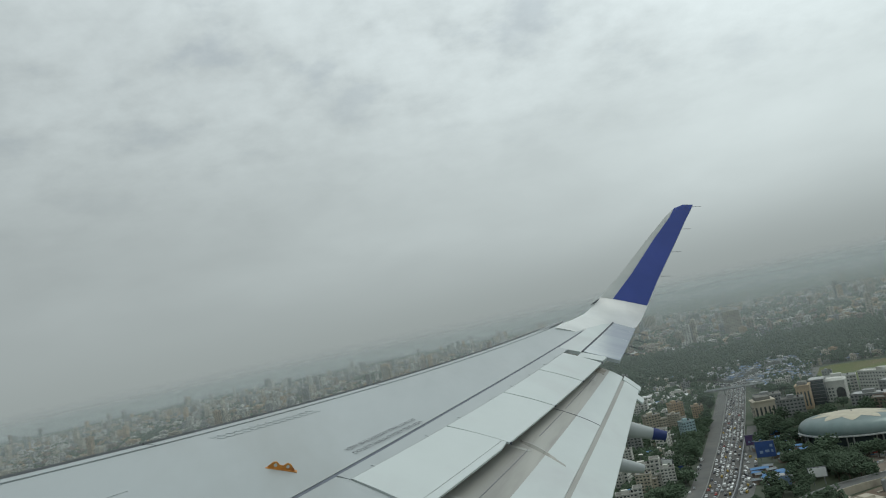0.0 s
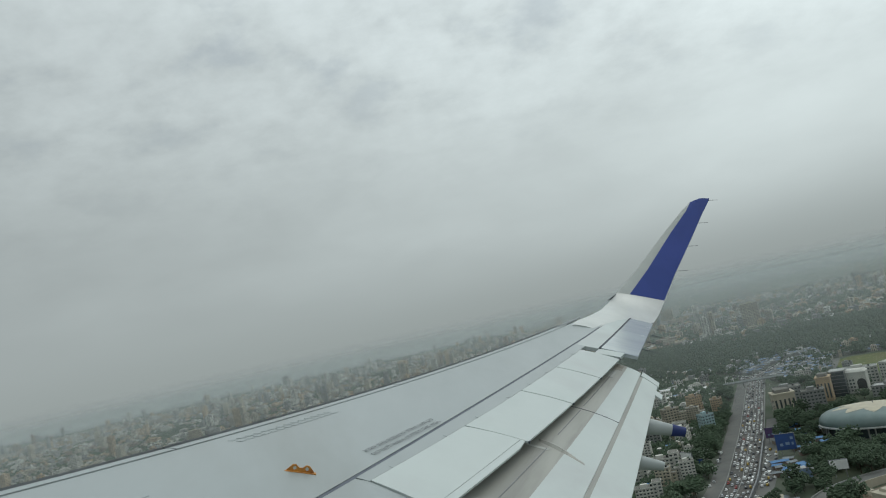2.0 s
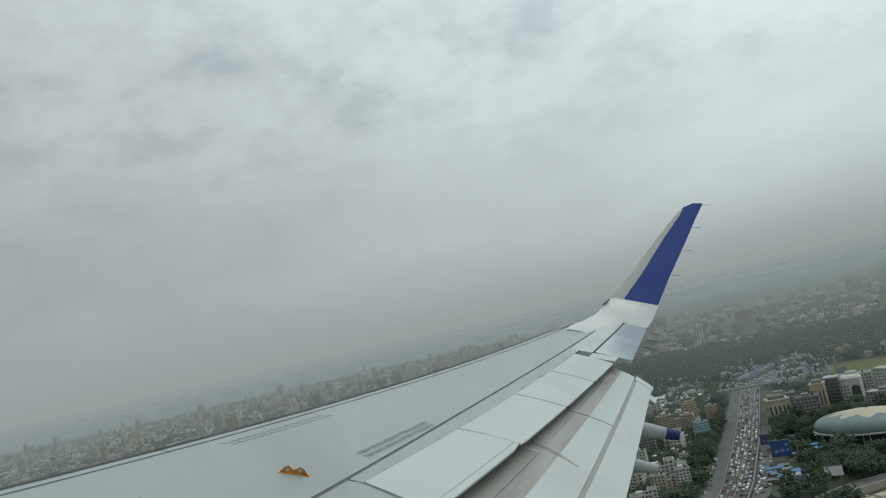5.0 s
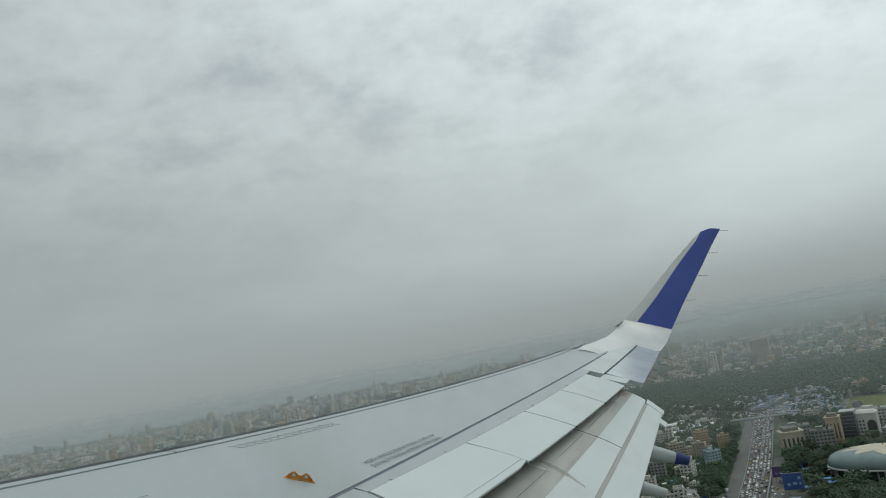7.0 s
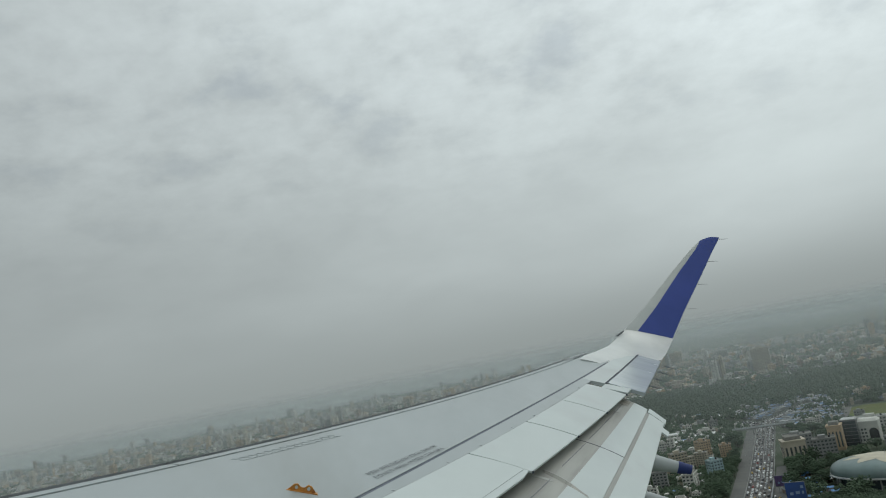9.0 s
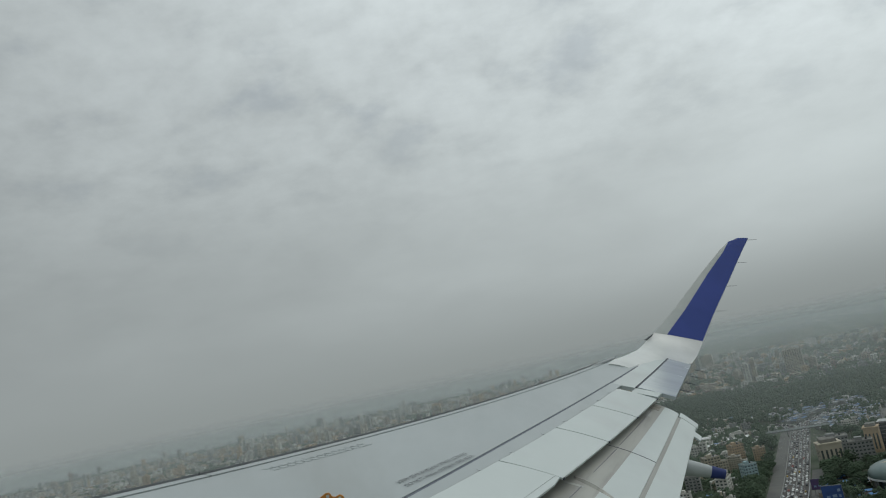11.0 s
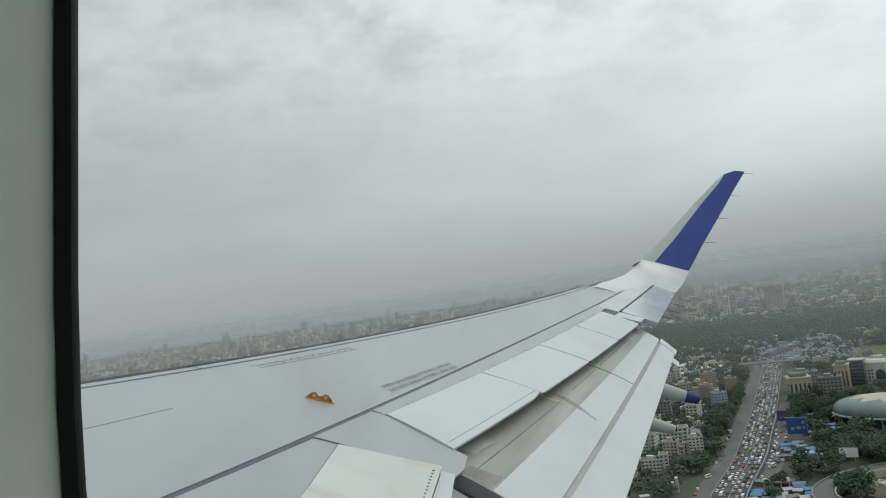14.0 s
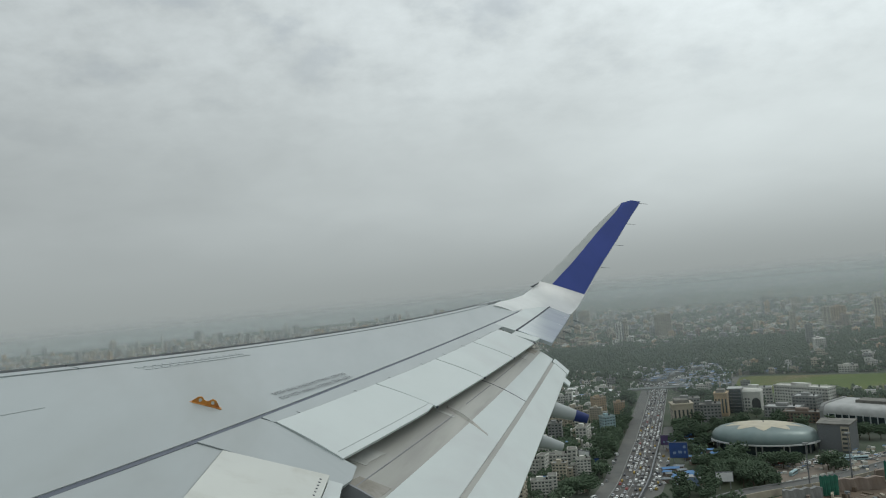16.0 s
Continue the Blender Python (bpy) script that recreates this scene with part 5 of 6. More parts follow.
# ---------------------------------------------------------------- billboards, stalls, footbridge


def billboard(label, x, y, turn, w, h, foot, face):
    b = thing("billboard", label, "billboard", at(x, y, turn))
    bm = bmesh.new()
    box(bm, -w / 2, w / 2, 0, 0.8, foot, foot + h)
    fr = part("panel", bm, M["edge"], b, "dark billboard frame")
    bm = bmesh.new()
    box(bm, -w / 2 + 0.4, w / 2 - 0.4, -0.12, 0.02, foot + 0.4, foot + h - 0.4)
    part("poster", bm, face, fr, "plain poster face")
    if face is not M["bb_white"]:
        for k, (p, q, s) in enumerate(((-0.3, 0.25, 0.16), (-0.02, 0.3, 0.2), (0.25, 0.62, 0.14), (0.28, 0.3, 0.1))):
            bm = bmesh.new()
            box(bm, w * p, w * (p + s), -0.2, -0.1, foot + h * q, foot + h * (q + 0.16))
            part("poster_bar", bm, M["bb_pale"], fr, "pale unreadable bar")
    for s in (-0.3, 0.3):
        bm = bmesh.new()
        tube(bm, (w * s, 0.4, 0), (w * s, 0.4, foot + h * 0.5), 0.35, None, 8)
        part("post", bm, M["steel"], b)


M["bb_blue"] = material("blue_poster", (0.03, 0.08, 0.26), (0.025, 0.065, 0.20), 0.2, 0.5)
M["bb_white"] = material("white_poster", (0.80, 0.81, 0.80), (0.72, 0.73, 0.72), 0.3, 0.6)
M["bb_pale"] = material("pale_poster", (0.24, 0.33, 0.48), (0.20, 0.28, 0.42), 0.3, 0.6)
M["bb_purple"] = material("purple_poster", (0.10, 0.06, 0.16), (0.07, 0.05, 0.12), 0.3, 0.6)
billboard("large blue billboard on posts beside the avenue", 206, 621, -30, 15, 13, 3.5, M["bb_blue"])
billboard("white billboard on posts above the trees", 203, 534, -22, 12, 7, 5, M["bb_white"])
billboard("dull purple billboard on posts beside the avenue", 215, 668, -30, 11, 9, 4, M["bb_purple"])
billboard("pale blue billboard on posts among stalls", 182, 540, -20, 9, 7, 2.5, M["bb_pale"])
billboard("white billboard turned side-on beside the service road", 130, 632, -60, 12, 13, 3, M["bb_white"])
billboard("small blue billboard beside the service road", 138, 628, -25, 7, 6, 4, M["bb_blue"])


def stall(label, m, w, d, h, roof):
    s = thing("market_stall", label, "stall", m, group="roadside stalls")
    bm = bmesh.new()
    box(bm, -w / 2, w / 2, -d / 2, d / 2, 0, h)
    part("wall", bm, M["wall_rust"], s)
    bm = bmesh.new()
    loft(bm, [[(x, -d / 2 - 0.7, h + 0.1), (x, 0, h + 1.0), (x, d / 2 + 0.7, h + 0.3), (x, d / 2 + 0.7, h + 0.15), (x, 0, h + 0.85), (x, -d / 2 - 0.7, h)] for x in (-w / 2 - 0.6, 0, w / 2 + 0.6)])
    part("roof_sheet", bm, roof, s)
    return s


stalls = [stall("stall under a bright blue plastic sheet", at(0, 0, 0), 6, 5, 2.8, M["tarp_blue"]), stall("stall under a grey sheet roof", at(0, 0, 0), 7, 4.5, 3.0, M["tarp_grey"]), stall("stall under a pale sheet roof", at(0, 0, 0), 5, 5, 2.8, M["sheet"])]
SPOT = []
while len(SPOT) < 78:
    if len(SPOT) < 20:
        x, y = rng.uniform(172, 200), rng.uniform(544, 600)
        if x < 0.47 * (y - 500) + 138:
            continue
    elif len(SPOT) < 50:
        x, y = rng.uniform(100, 156), rng.uniform(462, 520)
        if x < 0.5 * (y - 455) + 104 or (x - 140) ** 2 + (y - 505) ** 2 < 120:
            continue
    else:
        x, y = rng.uniform(208, 262), rng.uniform(606, 712)
        if x < 0.44 * (y - 600) + 186 or (x - 287) ** 2 + (y - 634) ** 2 < 46 ** 2 or (x - 206) ** 2 + (y - 621) ** 2 < 100:
            continue
    if all((x - a) ** 2 + (y - b) ** 2 > 36 for a, b in SPOT):
        SPOT.append((x, y))
for i, (x, y) in enumerate(SPOT):
    m = at(x, y, rng.uniform(-40, 10))
    if i < 3:
        stalls[i].matrix_world = m
    else:
        copy_thing(stalls[rng.choice((0, 0, 1, 1, 2))], m)


def open_house():
    """A roofless pale house frame beside the ramp."""
    b = thing("open_house", "pale unfinished house with a flat roof slab on piers", "house", at(142, 505, -20))
    bm = bmesh.new()
    box(bm, -8, 8, -5, 5, 5.2, 6)
    part("roof", bm, M["wall_cream"], b)
    for x in (-7.4, -2.5, 2.5, 7.4):
        for y in (-4.4, 4.4):
            bm = bmesh.new()
            box(bm, x - 0.4, x + 0.4, y - 0.4, y + 0.4, 0, 5.2)
            part("pier", bm, M["wall_cream"], b)
    bm = bmesh.new()
    box(bm, -7, 3, -3, 4, 0, 5.1)
    part("wall", bm, M["wall_rust"], b)


open_house()


def footbridge():
    b = thing("footbridge", "grey footbridge crossing the avenue on piers", "bridge", at(322, 966, -22))
    bm = bmesh.new()
    box(bm, -36, 36, -2, 2, 6.5, 7.6)
    part("deck", bm, M["wall_grey"], b)
    for s in (-1, 1):
        bm = bmesh.new()
        box(bm, -36, 36, s * 2 - 0.1, s * 2 + 0.1, 7.6, 9.2)
        part("railing", bm, M["fairing"], b)
    for x in (-34, -12, 12, 34):
        bm = bmesh.new()
        box(bm, x - 0.7, x + 0.7, -0.8, 0.8, 0, 6.5)
        part("pier", bm, M["wall_grey"], b)


footbridge()


def bus(m):
    b = thing("parked_bus", "pale blue bus parked on the forecourt", "bus", m, group="forecourt buses")
    bm = bmesh.new()
    loft(bm, [[(x, y, z) for y, z in ((-1.25, 0.4), (1.25, 0.4), (1.25, 2.7), (1.05, 3.1), (-1.05, 3.1), (-1.25, 2.7))] for x in (-5.5, 5.5)])
    part("body", bm, M["wall_blue"], b)
    bm = bmesh.new()
    box(bm, -5.2, 5.2, -1.28, 1.28, 1.5, 2.4)
    part("window_glass", bm, M["glass"], b)
    for x in (-3.6, 3.4):
        for y in (-1.1, 1.1):
            bm = bmesh.new()
            tube(bm, (x, y - 0.15, 0.5), (x, y + 0.15, 0.5), 0.5, None, 10)
            part("wheel", bm, M["tyre"], b)
    return b


coach = bus(at(302, 570, -14))
for x, y, t in ((314, 567, -14), (326, 565, -12), (318, 573, -16), (262, 548, 40)):
    copy_thing(coach, at(x, y, t, 0.08))

# ---------------------------------------------------------------- apartment buildings
KINDS = [("wall_cream", 19, 13, 9, (10, 9, 7, 12, -4)), ("wall_tan", 16, 14, 8, None), ("wall_white", 15, 12, 7, (9, 8, 5, -9, 3)), ("wall_blue", 14, 12, 7, None), ("wall_white", 20, 11, 5, (8, 12, 6, 11, 4)), ("wall_grey", 15, 12, 6, None),
         ("wall_cream", 14, 11, 6, (7, 8, 4, 8, 3)), ("wall_rust", 14, 12, 7, None), ("wall_white", 12, 10, 4, None), ("wall_cream", 21, 12, 4, None), ("wall_white", 25, 14, 3, None), ("wall_tan", 13, 16, 6, (8, 9, 3, -9, -4))]
WORD = {"wall_white": "white", "wall_cream": "cream", "wall_grey": "grey", "wall_rust": "rust-brown", "wall_blue": "pale blue", "wall_tan": "tan"}
homes = [block("apartment_building", "%s plastered apartment building with balconies, %d storeys" % (WORD[k], fl), at(0, 0, 0), w, d, fl, M[k], 3.1, cat="apartment building", group="town apartment buildings", roof=M["roof_dark" if i % 3 else "wall_grey"], wing=wg) for i, (k, w, d, fl, wg) in enumerate(KINDS)]
PLAN = [(170, 803, 0), (214, 862, 1), (228, 832, 1), (190, 756, 3), (160, 738, 4), (149, 797, 6), (118, 796, 11), (114, 700, 2), (86, 636, 4), (103, 606, 6), (122, 606, 2), (80, 766, 9), (58, 674, 2), (42, 628, 4), (70, 604, 9), (16, 655, 2), (46, 732, 7), (96, 742, 1), (132, 664, 8), (112, 640, 4), (100, 860, 6),
        (196, 812, 0), (182, 842, 6), (136, 835, 11), (30, 690, 5), (66, 708, 8), (24, 760, 0), (52, 790, 2), (60, 560, 6), (36, 575, 2), (80, 572, 4), (10, 600, 5), (150, 690, 8), (138, 760, 5)]


def off_avenue(x, y):
    """Distance to the avenue's middle line."""
    return min(math.hypot(x - a, y - b) for a, b in AVENUE)


def open_land(x, y):
    """Keeps houses and trees off roads, site, field and the large halls."""
    if y < 1010 and off_avenue(x, y) < 34:
        return False
    if y > 960 and (min(math.hypot(x - a, y - b) for a, b in FORK_W) < 18 or min(math.hypot(x - a, y - b) for a, b in FORK_E) < 17):
        return False
    if x > 0.44 * (y - 455) + 112 and y < 765 and x > 110 and y < 1.0 * x + 520:
        return False
    if 238 < x < 470 and 620 < y < 900 and y > 700 - 0.3 * (x - 240):
        return False
    if x > 390 and y < 1045 and y < 1045 - 0.72 * (x - 480) and y > 930 - 1.02 * (x - 405) and y < 935 + 1.75 * (x - 396):
        return False
    return True


def slum(x, y):
    return 352 < x < 500 and 950 < y < 1170 and x < 0.42 * (y - 930) + 405


spots = list(PLAN)
tries = 0
while len(spots) < 250 and tries < 60000:
    tries += 1
    az, r = radians(rng.uniform(-36, 40)), rng.uniform(560, 1350)
    x, y = r * math.sin(az), r * math.cos(az)
    if not open_land(x, y) or slum(x, y) or x < 0.02 * y and r < 900 or (x > 300 and y > 1130 and r < 1500 and noise.noise(Vector((x / 150, y / 150, 1))) < 0.35):
        continue
    if noise.noise(Vector((x / 120, y / 120, 7))) < -0.25 or any((x - a) ** 2 + (y - b) ** 2 < 27 ** 2 for a, b, _ in spots):
        continue
    k = rng.choice((2, 4, 5, 6, 8, 8, 9, 10, 10, 11)) if x > 0.1 * y else rng.randrange(12)
    spots.append((x, y, k))
begun = set()
for x, y, k in spots:
    m = at(x, y, rng.choice((-24, -18, 66, -30, 5)) + rng.uniform(-6, 6)) @ Matrix.Scale(rng.uniform(0.74, 0.98), 4)
    if k in begun:
        copy_thing(homes[k], m)
    else:
        homes[k].matrix_world = m
        begun.add(k)
HOUSES = [(x, y) for x, y, _ in spots]

# ---------------------------------------------------------------- trees


def tree(label, h, r, n=150):
    """Tapered trunk with limbs, and a crown of many small clumps."""
    t = thing("tree", label, "tree", group="town trees")
    bm = bmesh.new()
    tube(bm, (0, 0, -0.3), (0.2, 0.1, h * 0.45), h * 0.03, h * 0.018, 8)
    for k in range(5):
        u = k * 1.3 + h
        tube(bm, (0.1, 0, h * (0.28 + 0.04 * k)), (r * 0.6 * math.cos(u), r * 0.6 * math.sin(u), h * (0.55 + 0.05 * k)), h * 0.013, h * 0.005, 6)
    part("trunk", bm, M["bark"], t)
    hp = Heap()
    lobes = [(rng.uniform(-0.5, 0.5) * r, rng.uniform(-0.5, 0.5) * r, h * rng.uniform(0.55, 0.8), r * rng.uniform(0.45, 0.7)) for _ in range(7)]
    for _ in range(n):
        x, y, z, q = rng.choice(lobes)
        d = Vector((rng.gauss(0, 1), rng.gauss(0, 1), rng.gauss(0, 0.8))).normalized() * q * rng.uniform(0.7, 1.05)
        hp.clump(x + d.x, y + d.y, max(h * 0.25, z + d.z * 0.8), rng.uniform(0.10, 0.2) * r, rng)
    me = bpy.data.meshes.new("mesh")
    me.from_pydata(hp.v, [], hp.f)
    me.materials.append(M["leaf"])
    part("crown", me, None, t)
    return t


kinds = [tree("broad dark green tree with a ragged crown", 11, 6.5), tree("dense dark green tree beside low buildings", 9, 5.2), tree("tall dark green tree with uneven crown", 14, 6.0), tree("wide spreading dark green street tree", 10, 7.5, 190)]
GREEN = []


def by_stall(x, y):
    return any((x - a) ** 2 + (y - b) ** 2 < 72 for a, b in SPOT)



def scatter(n, x0, x1, y0, y1, ok, gap=5.5):
    k = 0
    for _ in range(n * 30):
        x, y = rng.uniform(x0, x1), rng.uniform(y0, y1)
        if ok(x, y) and all((x - a) ** 2 + (y - b) ** 2 > gap * gap for a, b in GREEN[-220:]) and all((x - a) ** 2 + (y - b) ** 2 > 81 for a, b in HOUSES):
            GREEN.append((x, y))
            k += 1
            if k == n:
                break


scatter(52, 196, 282, 530, 612, lambda x, y: y > 522 + 0.22 * (x - 196) and y < 606 - 0.55 * (x - 232) and x > 0.47 * (y - 500) + 166 and not (x > 243 and y < 560) and not (192 < x < 214 and y < 546))
scatter(8, 172, 182, 462, 480, lambda x, y: True)
scatter(18, 160, 236, 508, 566, lambda x, y: y > 512 + 0.16 * (x - 190) and x > 0.47 * (y - 500) + 152 and not (192 < x < 214 and y < 546) and not by_stall(x, y), 4.6)
scatter(16, 120, 150, 462, 512, lambda x, y: off_avenue(x, y) > 22 and not by_stall(x, y))
scatter(22, 205, 262, 640, 712, lambda x, y: off_avenue(x, y) > 25 and not by_stall(x, y) and (x - 287) ** 2 + (y - 634) ** 2 > 46 ** 2)
scatter(10, 288, 300, 540, 556, lambda x, y: True)
scatter(60, 60, 300, 560, 930, lambda x, y: 25 < off_avenue(x, y) < 40 and x < 0.42 * (y - 560) + 124, 5.0)
scatter(14, 102, 132, 480, 520, lambda x, y: off_avenue(x, y) > 26 and x > 0.55 * (y - 455) + 92)
scatter(12, 228, 256, 690, 742, lambda x, y: off_avenue(x, y) > 26)
scatter(12, 246, 290, 706, 736, lambda x, y: off_avenue(x, y) > 26)
scatter(10, 330, 352, 880, 960, lambda x, y: off_avenue(x, y) > 26)
OFFICES = ((269, 761, 17), (297, 757, 17), (292, 803, 19), (325, 790, 15), (345, 799, 15), (362, 797, 16), (420, 795, 38), (388, 838, 22), (402, 760, 20), (372, 752, 24), (372, 716, 24), (408, 662, 50), (287, 634, 52), (333, 604, 20))
scatter(46, 255, 400, 560, 860, lambda x, y: off_avenue(x, y) > 27 and y > 605 and all((x - a) ** 2 + (y - b) ** 2 > r * r for a, b, r in OFFICES))
started = set()
for i, (x, y) in enumerate(GREEN):
    m = at(x, y, rng.uniform(0, 360)) @ Matrix.Scale(rng.uniform(0.75, 1.2), 4)
    k = i % 4
    if k in started:
        copy_thing(kinds[k], m)
    else:
        kinds[k].matrix_world = m
        started.add(k)

# trees between the houses and the wood beyond, past counting
rs = random.Random(11)
GRID = {}
for a, b in HOUSES:
    GRID.setdefault((int(a // 40), int(b // 40)), []).append((a, b))


def by_house(x, y, r):
    i, j = int(x // 40), int(y // 40)
    return any((x - a) ** 2 + (y - b) ** 2 < r * r for p in (i - 1, i, i + 1) for q in (j - 1, j, j + 1) for a, b in GRID.get((p, q), ()))


heap = Heap()
n = 0
while n < 6600:
    az, r = radians(rs.uniform(-4, 41)), math.sqrt(rs.uniform(520 ** 2, 1300 ** 2))
    x, y = r * math.sin(az), r * math.cos(az)
    if not open_land(x, y) or slum(x, y) or by_house(x, y, 11) or noise.noise(Vector((x / 60, y / 60, 3.3))) < -0.42:
        n += 0.02
        continue
    n += 1
    h, q = rs.uniform(5, 11), rs.uniform(2.6, 4.6)
    for k in range(20):
        u, w = rs.uniform(0, 6.3), math.sqrt(rs.uniform(0, 1))
        heap.clump(x + q * w * math.cos(u), y + q * w * math.sin(u), h * (1.0 - 0.5 * w * w) * rs.uniform(0.7, 1.0), rs.uniform(0.8, 1.6), rs)
heap.link("treetops", [M["leaf"]], "dark green treetops between the houses", "trees")
heap = Heap()
n = 0
while n < 4000:
    az, r = radians(rs.uniform(8, 40)), math.sqrt(rs.uniform(1150 ** 2, 1640 ** 2))
    x, y = r * math.sin(az), r * math.cos(az)
    if not open_land(x, y) or slum(x, y) or by_house(x, y, 10) or noise.noise(Vector((x / 140, y / 140, 5.1))) < -0.28 - 0.2 * (r < 1450):
        n += 0.02
        continue
    n += 1
    h, q = rs.uniform(7, 17), rs.uniform(4, 8)
    for k in range(20):
        u, w = rs.uniform(0, 6.3), rs.uniform(0, 1)
        heap.clump(x + q * w * math.cos(u), y + q * w * math.sin(u), h * (1.0 - 0.5 * w * w) * rs.uniform(0.7, 1.0), rs.uniform(1.0, 2.2), rs)
heap.link("wood", [M["leaf"]], "dark green wood beyond the avenue", "trees")

# low sheds, yard walls and parked vehicles among the trees, past counting
heap = Heap()
rs = random.Random(31)
n = 0
while n < 1500:
    az, r = radians(rs.uniform(-4, 41)), math.sqrt(rs.uniform(500 ** 2, 1320 ** 2))
    x, y = r * math.sin(az), r * math.cos(az)
    n += 1
    if not open_land(x, y) or slum(x, y) or by_house(x, y, 14):
        continue
    u = rs.choice((-0.4, 1.15)) + rs.uniform(-0.3, 0.3)
    if rs.random() < 0.5:
        h = rs.uniform(5, 9)
        heap.body(x, y, rs.uniform(2.5, 6), rs.uniform(2.2, 4), 0, h, u, rs.choice((0, 0, 1, 2)), rs.choice((0, 3, 3, 4)))
    else:
        for k in range(rs.randrange(1, 4)):
            heap.body(x + 3 * k, y + rs.uniform(-2, 2), 2.0, 0.9, 0, rs.uniform(7, 10), u, rs.choice((0, 1, 2)), rs.choice((0, 0, 3)))
for _ in range(260):
    x, y = rs.uniform(250, 420), rs.uniform(552, 604)
    if (x - 287) ** 2 + (y - 634) ** 2 < 50 ** 2 or y < 540 + 0.12 * (x - 240) or y > 605 - 0.1 * (x - 250):
        continue
    heap.body(x, y, rs.uniform(0.8, 2.2), rs.uniform(0.6, 1.0), 0, rs.uniform(1.0, 2.2), rs.uniform(-0.6, 0.3), rs.choice((0, 0, 1, 2)), rs.choice((0, 0, 3, 4)))
heap.link("low_sheds", [M["wall_white"], M["wall_cream"], M["wall_grey"], M["sheet"], M["tarp_blue"]], "low pale sheds and walls among the trees", "sheds")
for x, y, t, w, d, h in ((418, 1215, -10, 34, 10, 7), (230, 1060, -20, 40, 9, 5), (262, 1010, -15, 30, 9, 5), (215, 985, -20, 26, 10, 6), (330, 1150, -25, 20, 9, 5)):
    b = thing("long_shed", "long low shed with a bright white roof among trees", "shed", at(x, y, t), group="white sheds")
    bm = bmesh.new()
    box(bm, -w / 2, w / 2, -d / 2, d / 2, 0, h)
    part("wall", bm, M["wall_grey"], b)
    bm = bmesh.new()
    loft(bm, [[(q, -d / 2 - 0.5, h), (q, 0, h + 1.6), (q, d / 2 + 0.5, h), (q, d / 2 + 0.5, h - 0.2), (q, -d / 2 - 0.5, h - 0.2)] for q in (-w / 2 - 0.5, w / 2 + 0.5)])
    part("roof_sheet", bm, M["paint_white"], b, "bright white sheet roof")

# shanty roofs by the field, past counting
heap = Heap()
rs = random.Random(14)
for _ in range(2500):
    if rs.random() < 0.62:
        x, y = rs.uniform(352, 500), rs.uniform(950, 1170)
        if not slum(x, y) or min(math.hypot(x - a, y - b) for a, b in FORK_E) < 14:
            continue
    else:
        s = rs.random()
        x, y = 455 + 300 * s + rs.uniform(-20, 20), 1075 - 130 * s + rs.uniform(-8, 42)
    h = rs.uniform(2.6, 5.5)
    heap.body(x, y, rs.uniform(1.6, 4.2), rs.uniform(1.6, 3.2), 0, h, rs.uniform(-0.6, 0.2), 3, rs.choice((0, 0, 1, 1, 1, 2, 2)))
green = Heap()
for _ in range(60):
    x, y = rs.uniform(352, 500), rs.uniform(950, 1180)
    if slum(x, y):
        for k in range(14):
            green.clump(x + rs.uniform(-5, 5), y + rs.uniform(-5, 5), rs.uniform(3, 9), rs.uniform(1, 2.2), rs)
green.link("shanty_trees", [M["leaf"]], "dark trees between the shanty roofs", "trees")
heap.link("shanty_roofs", [M["tarp_blue"], M["tarp_grey"], M["sheet"], M["wall_grey"]], "crowded shanties under blue and grey sheet roofs", "shanties")

# ---------------------------------------------------------------- the far town, past counting
for seed, wall in enumerate(("wall_white", "wall_cream", "wall_grey", "wall_tan", "wall_rust")):
    rs = random.Random(60 + seed)
    heap = Heap()
    for _ in range((3600, 3600, 3400, 2200, 1300)[seed]):
        az = radians(rs.uniform(-38, 41))
        r = math.sqrt(rs.uniform(1080 ** 2, 4250 ** 2))
        x, y = r * math.sin(az), r * math.cos(az)
        inner = 1620 if 0.15 * y < x < 0.56 * y else 1280
        if r > 3100 and (x > 0.2 * y or rs.random() < 0.35):
            continue
        if (x > 0.1 * y and r < inner) or not open_land(x, y) or slum(x, y) or by_house(x, y, 17):
            continue
        q = noise.noise(Vector((x / 200, y / 200, 2)))
        if q < -0.3:
            continue
        tall = rs.random() < (0.02 + 0.08 * max(0, q)) * (1.6 if x < 0.1 * y else 1.0)
        w, d = rs.uniform(4, 9) * rs.choice((1, 1, 1, 2.2)), rs.uniform(4, 8)
        h = 3.2 * (rs.choice((8, 9, 10, 12, 13, 15, 17)) if tall else rs.choice((1, 1, 2, 2, 2, 3, 3, 4, 5))) + 0.4
        u = rs.choice((-0.4, -0.3, 1.2)) + rs.uniform(-0.2, 0.2)
        heap.body(x, y, w, d, 0, h, u, 0, rs.choice((0, 0, 2)))
        heap.body(x + rs.uniform(-2, 2), y + rs.uniform(-1, 1), w * 0.3, d * 0.35, h, h + 2.6, u, 0)
        if r < 2600:
            heap.windows(x, y, w, d, 0, h, u, 1, 3.2, 3.0 if r < 1700 else 4.6)
    heap.link("town_houses", [M[wall], M["pane"], M["roof_dark"]], WORD[wall] + " town houses crowded into the distance", "houses")
heap = Heap()
rs = random.Random(77)
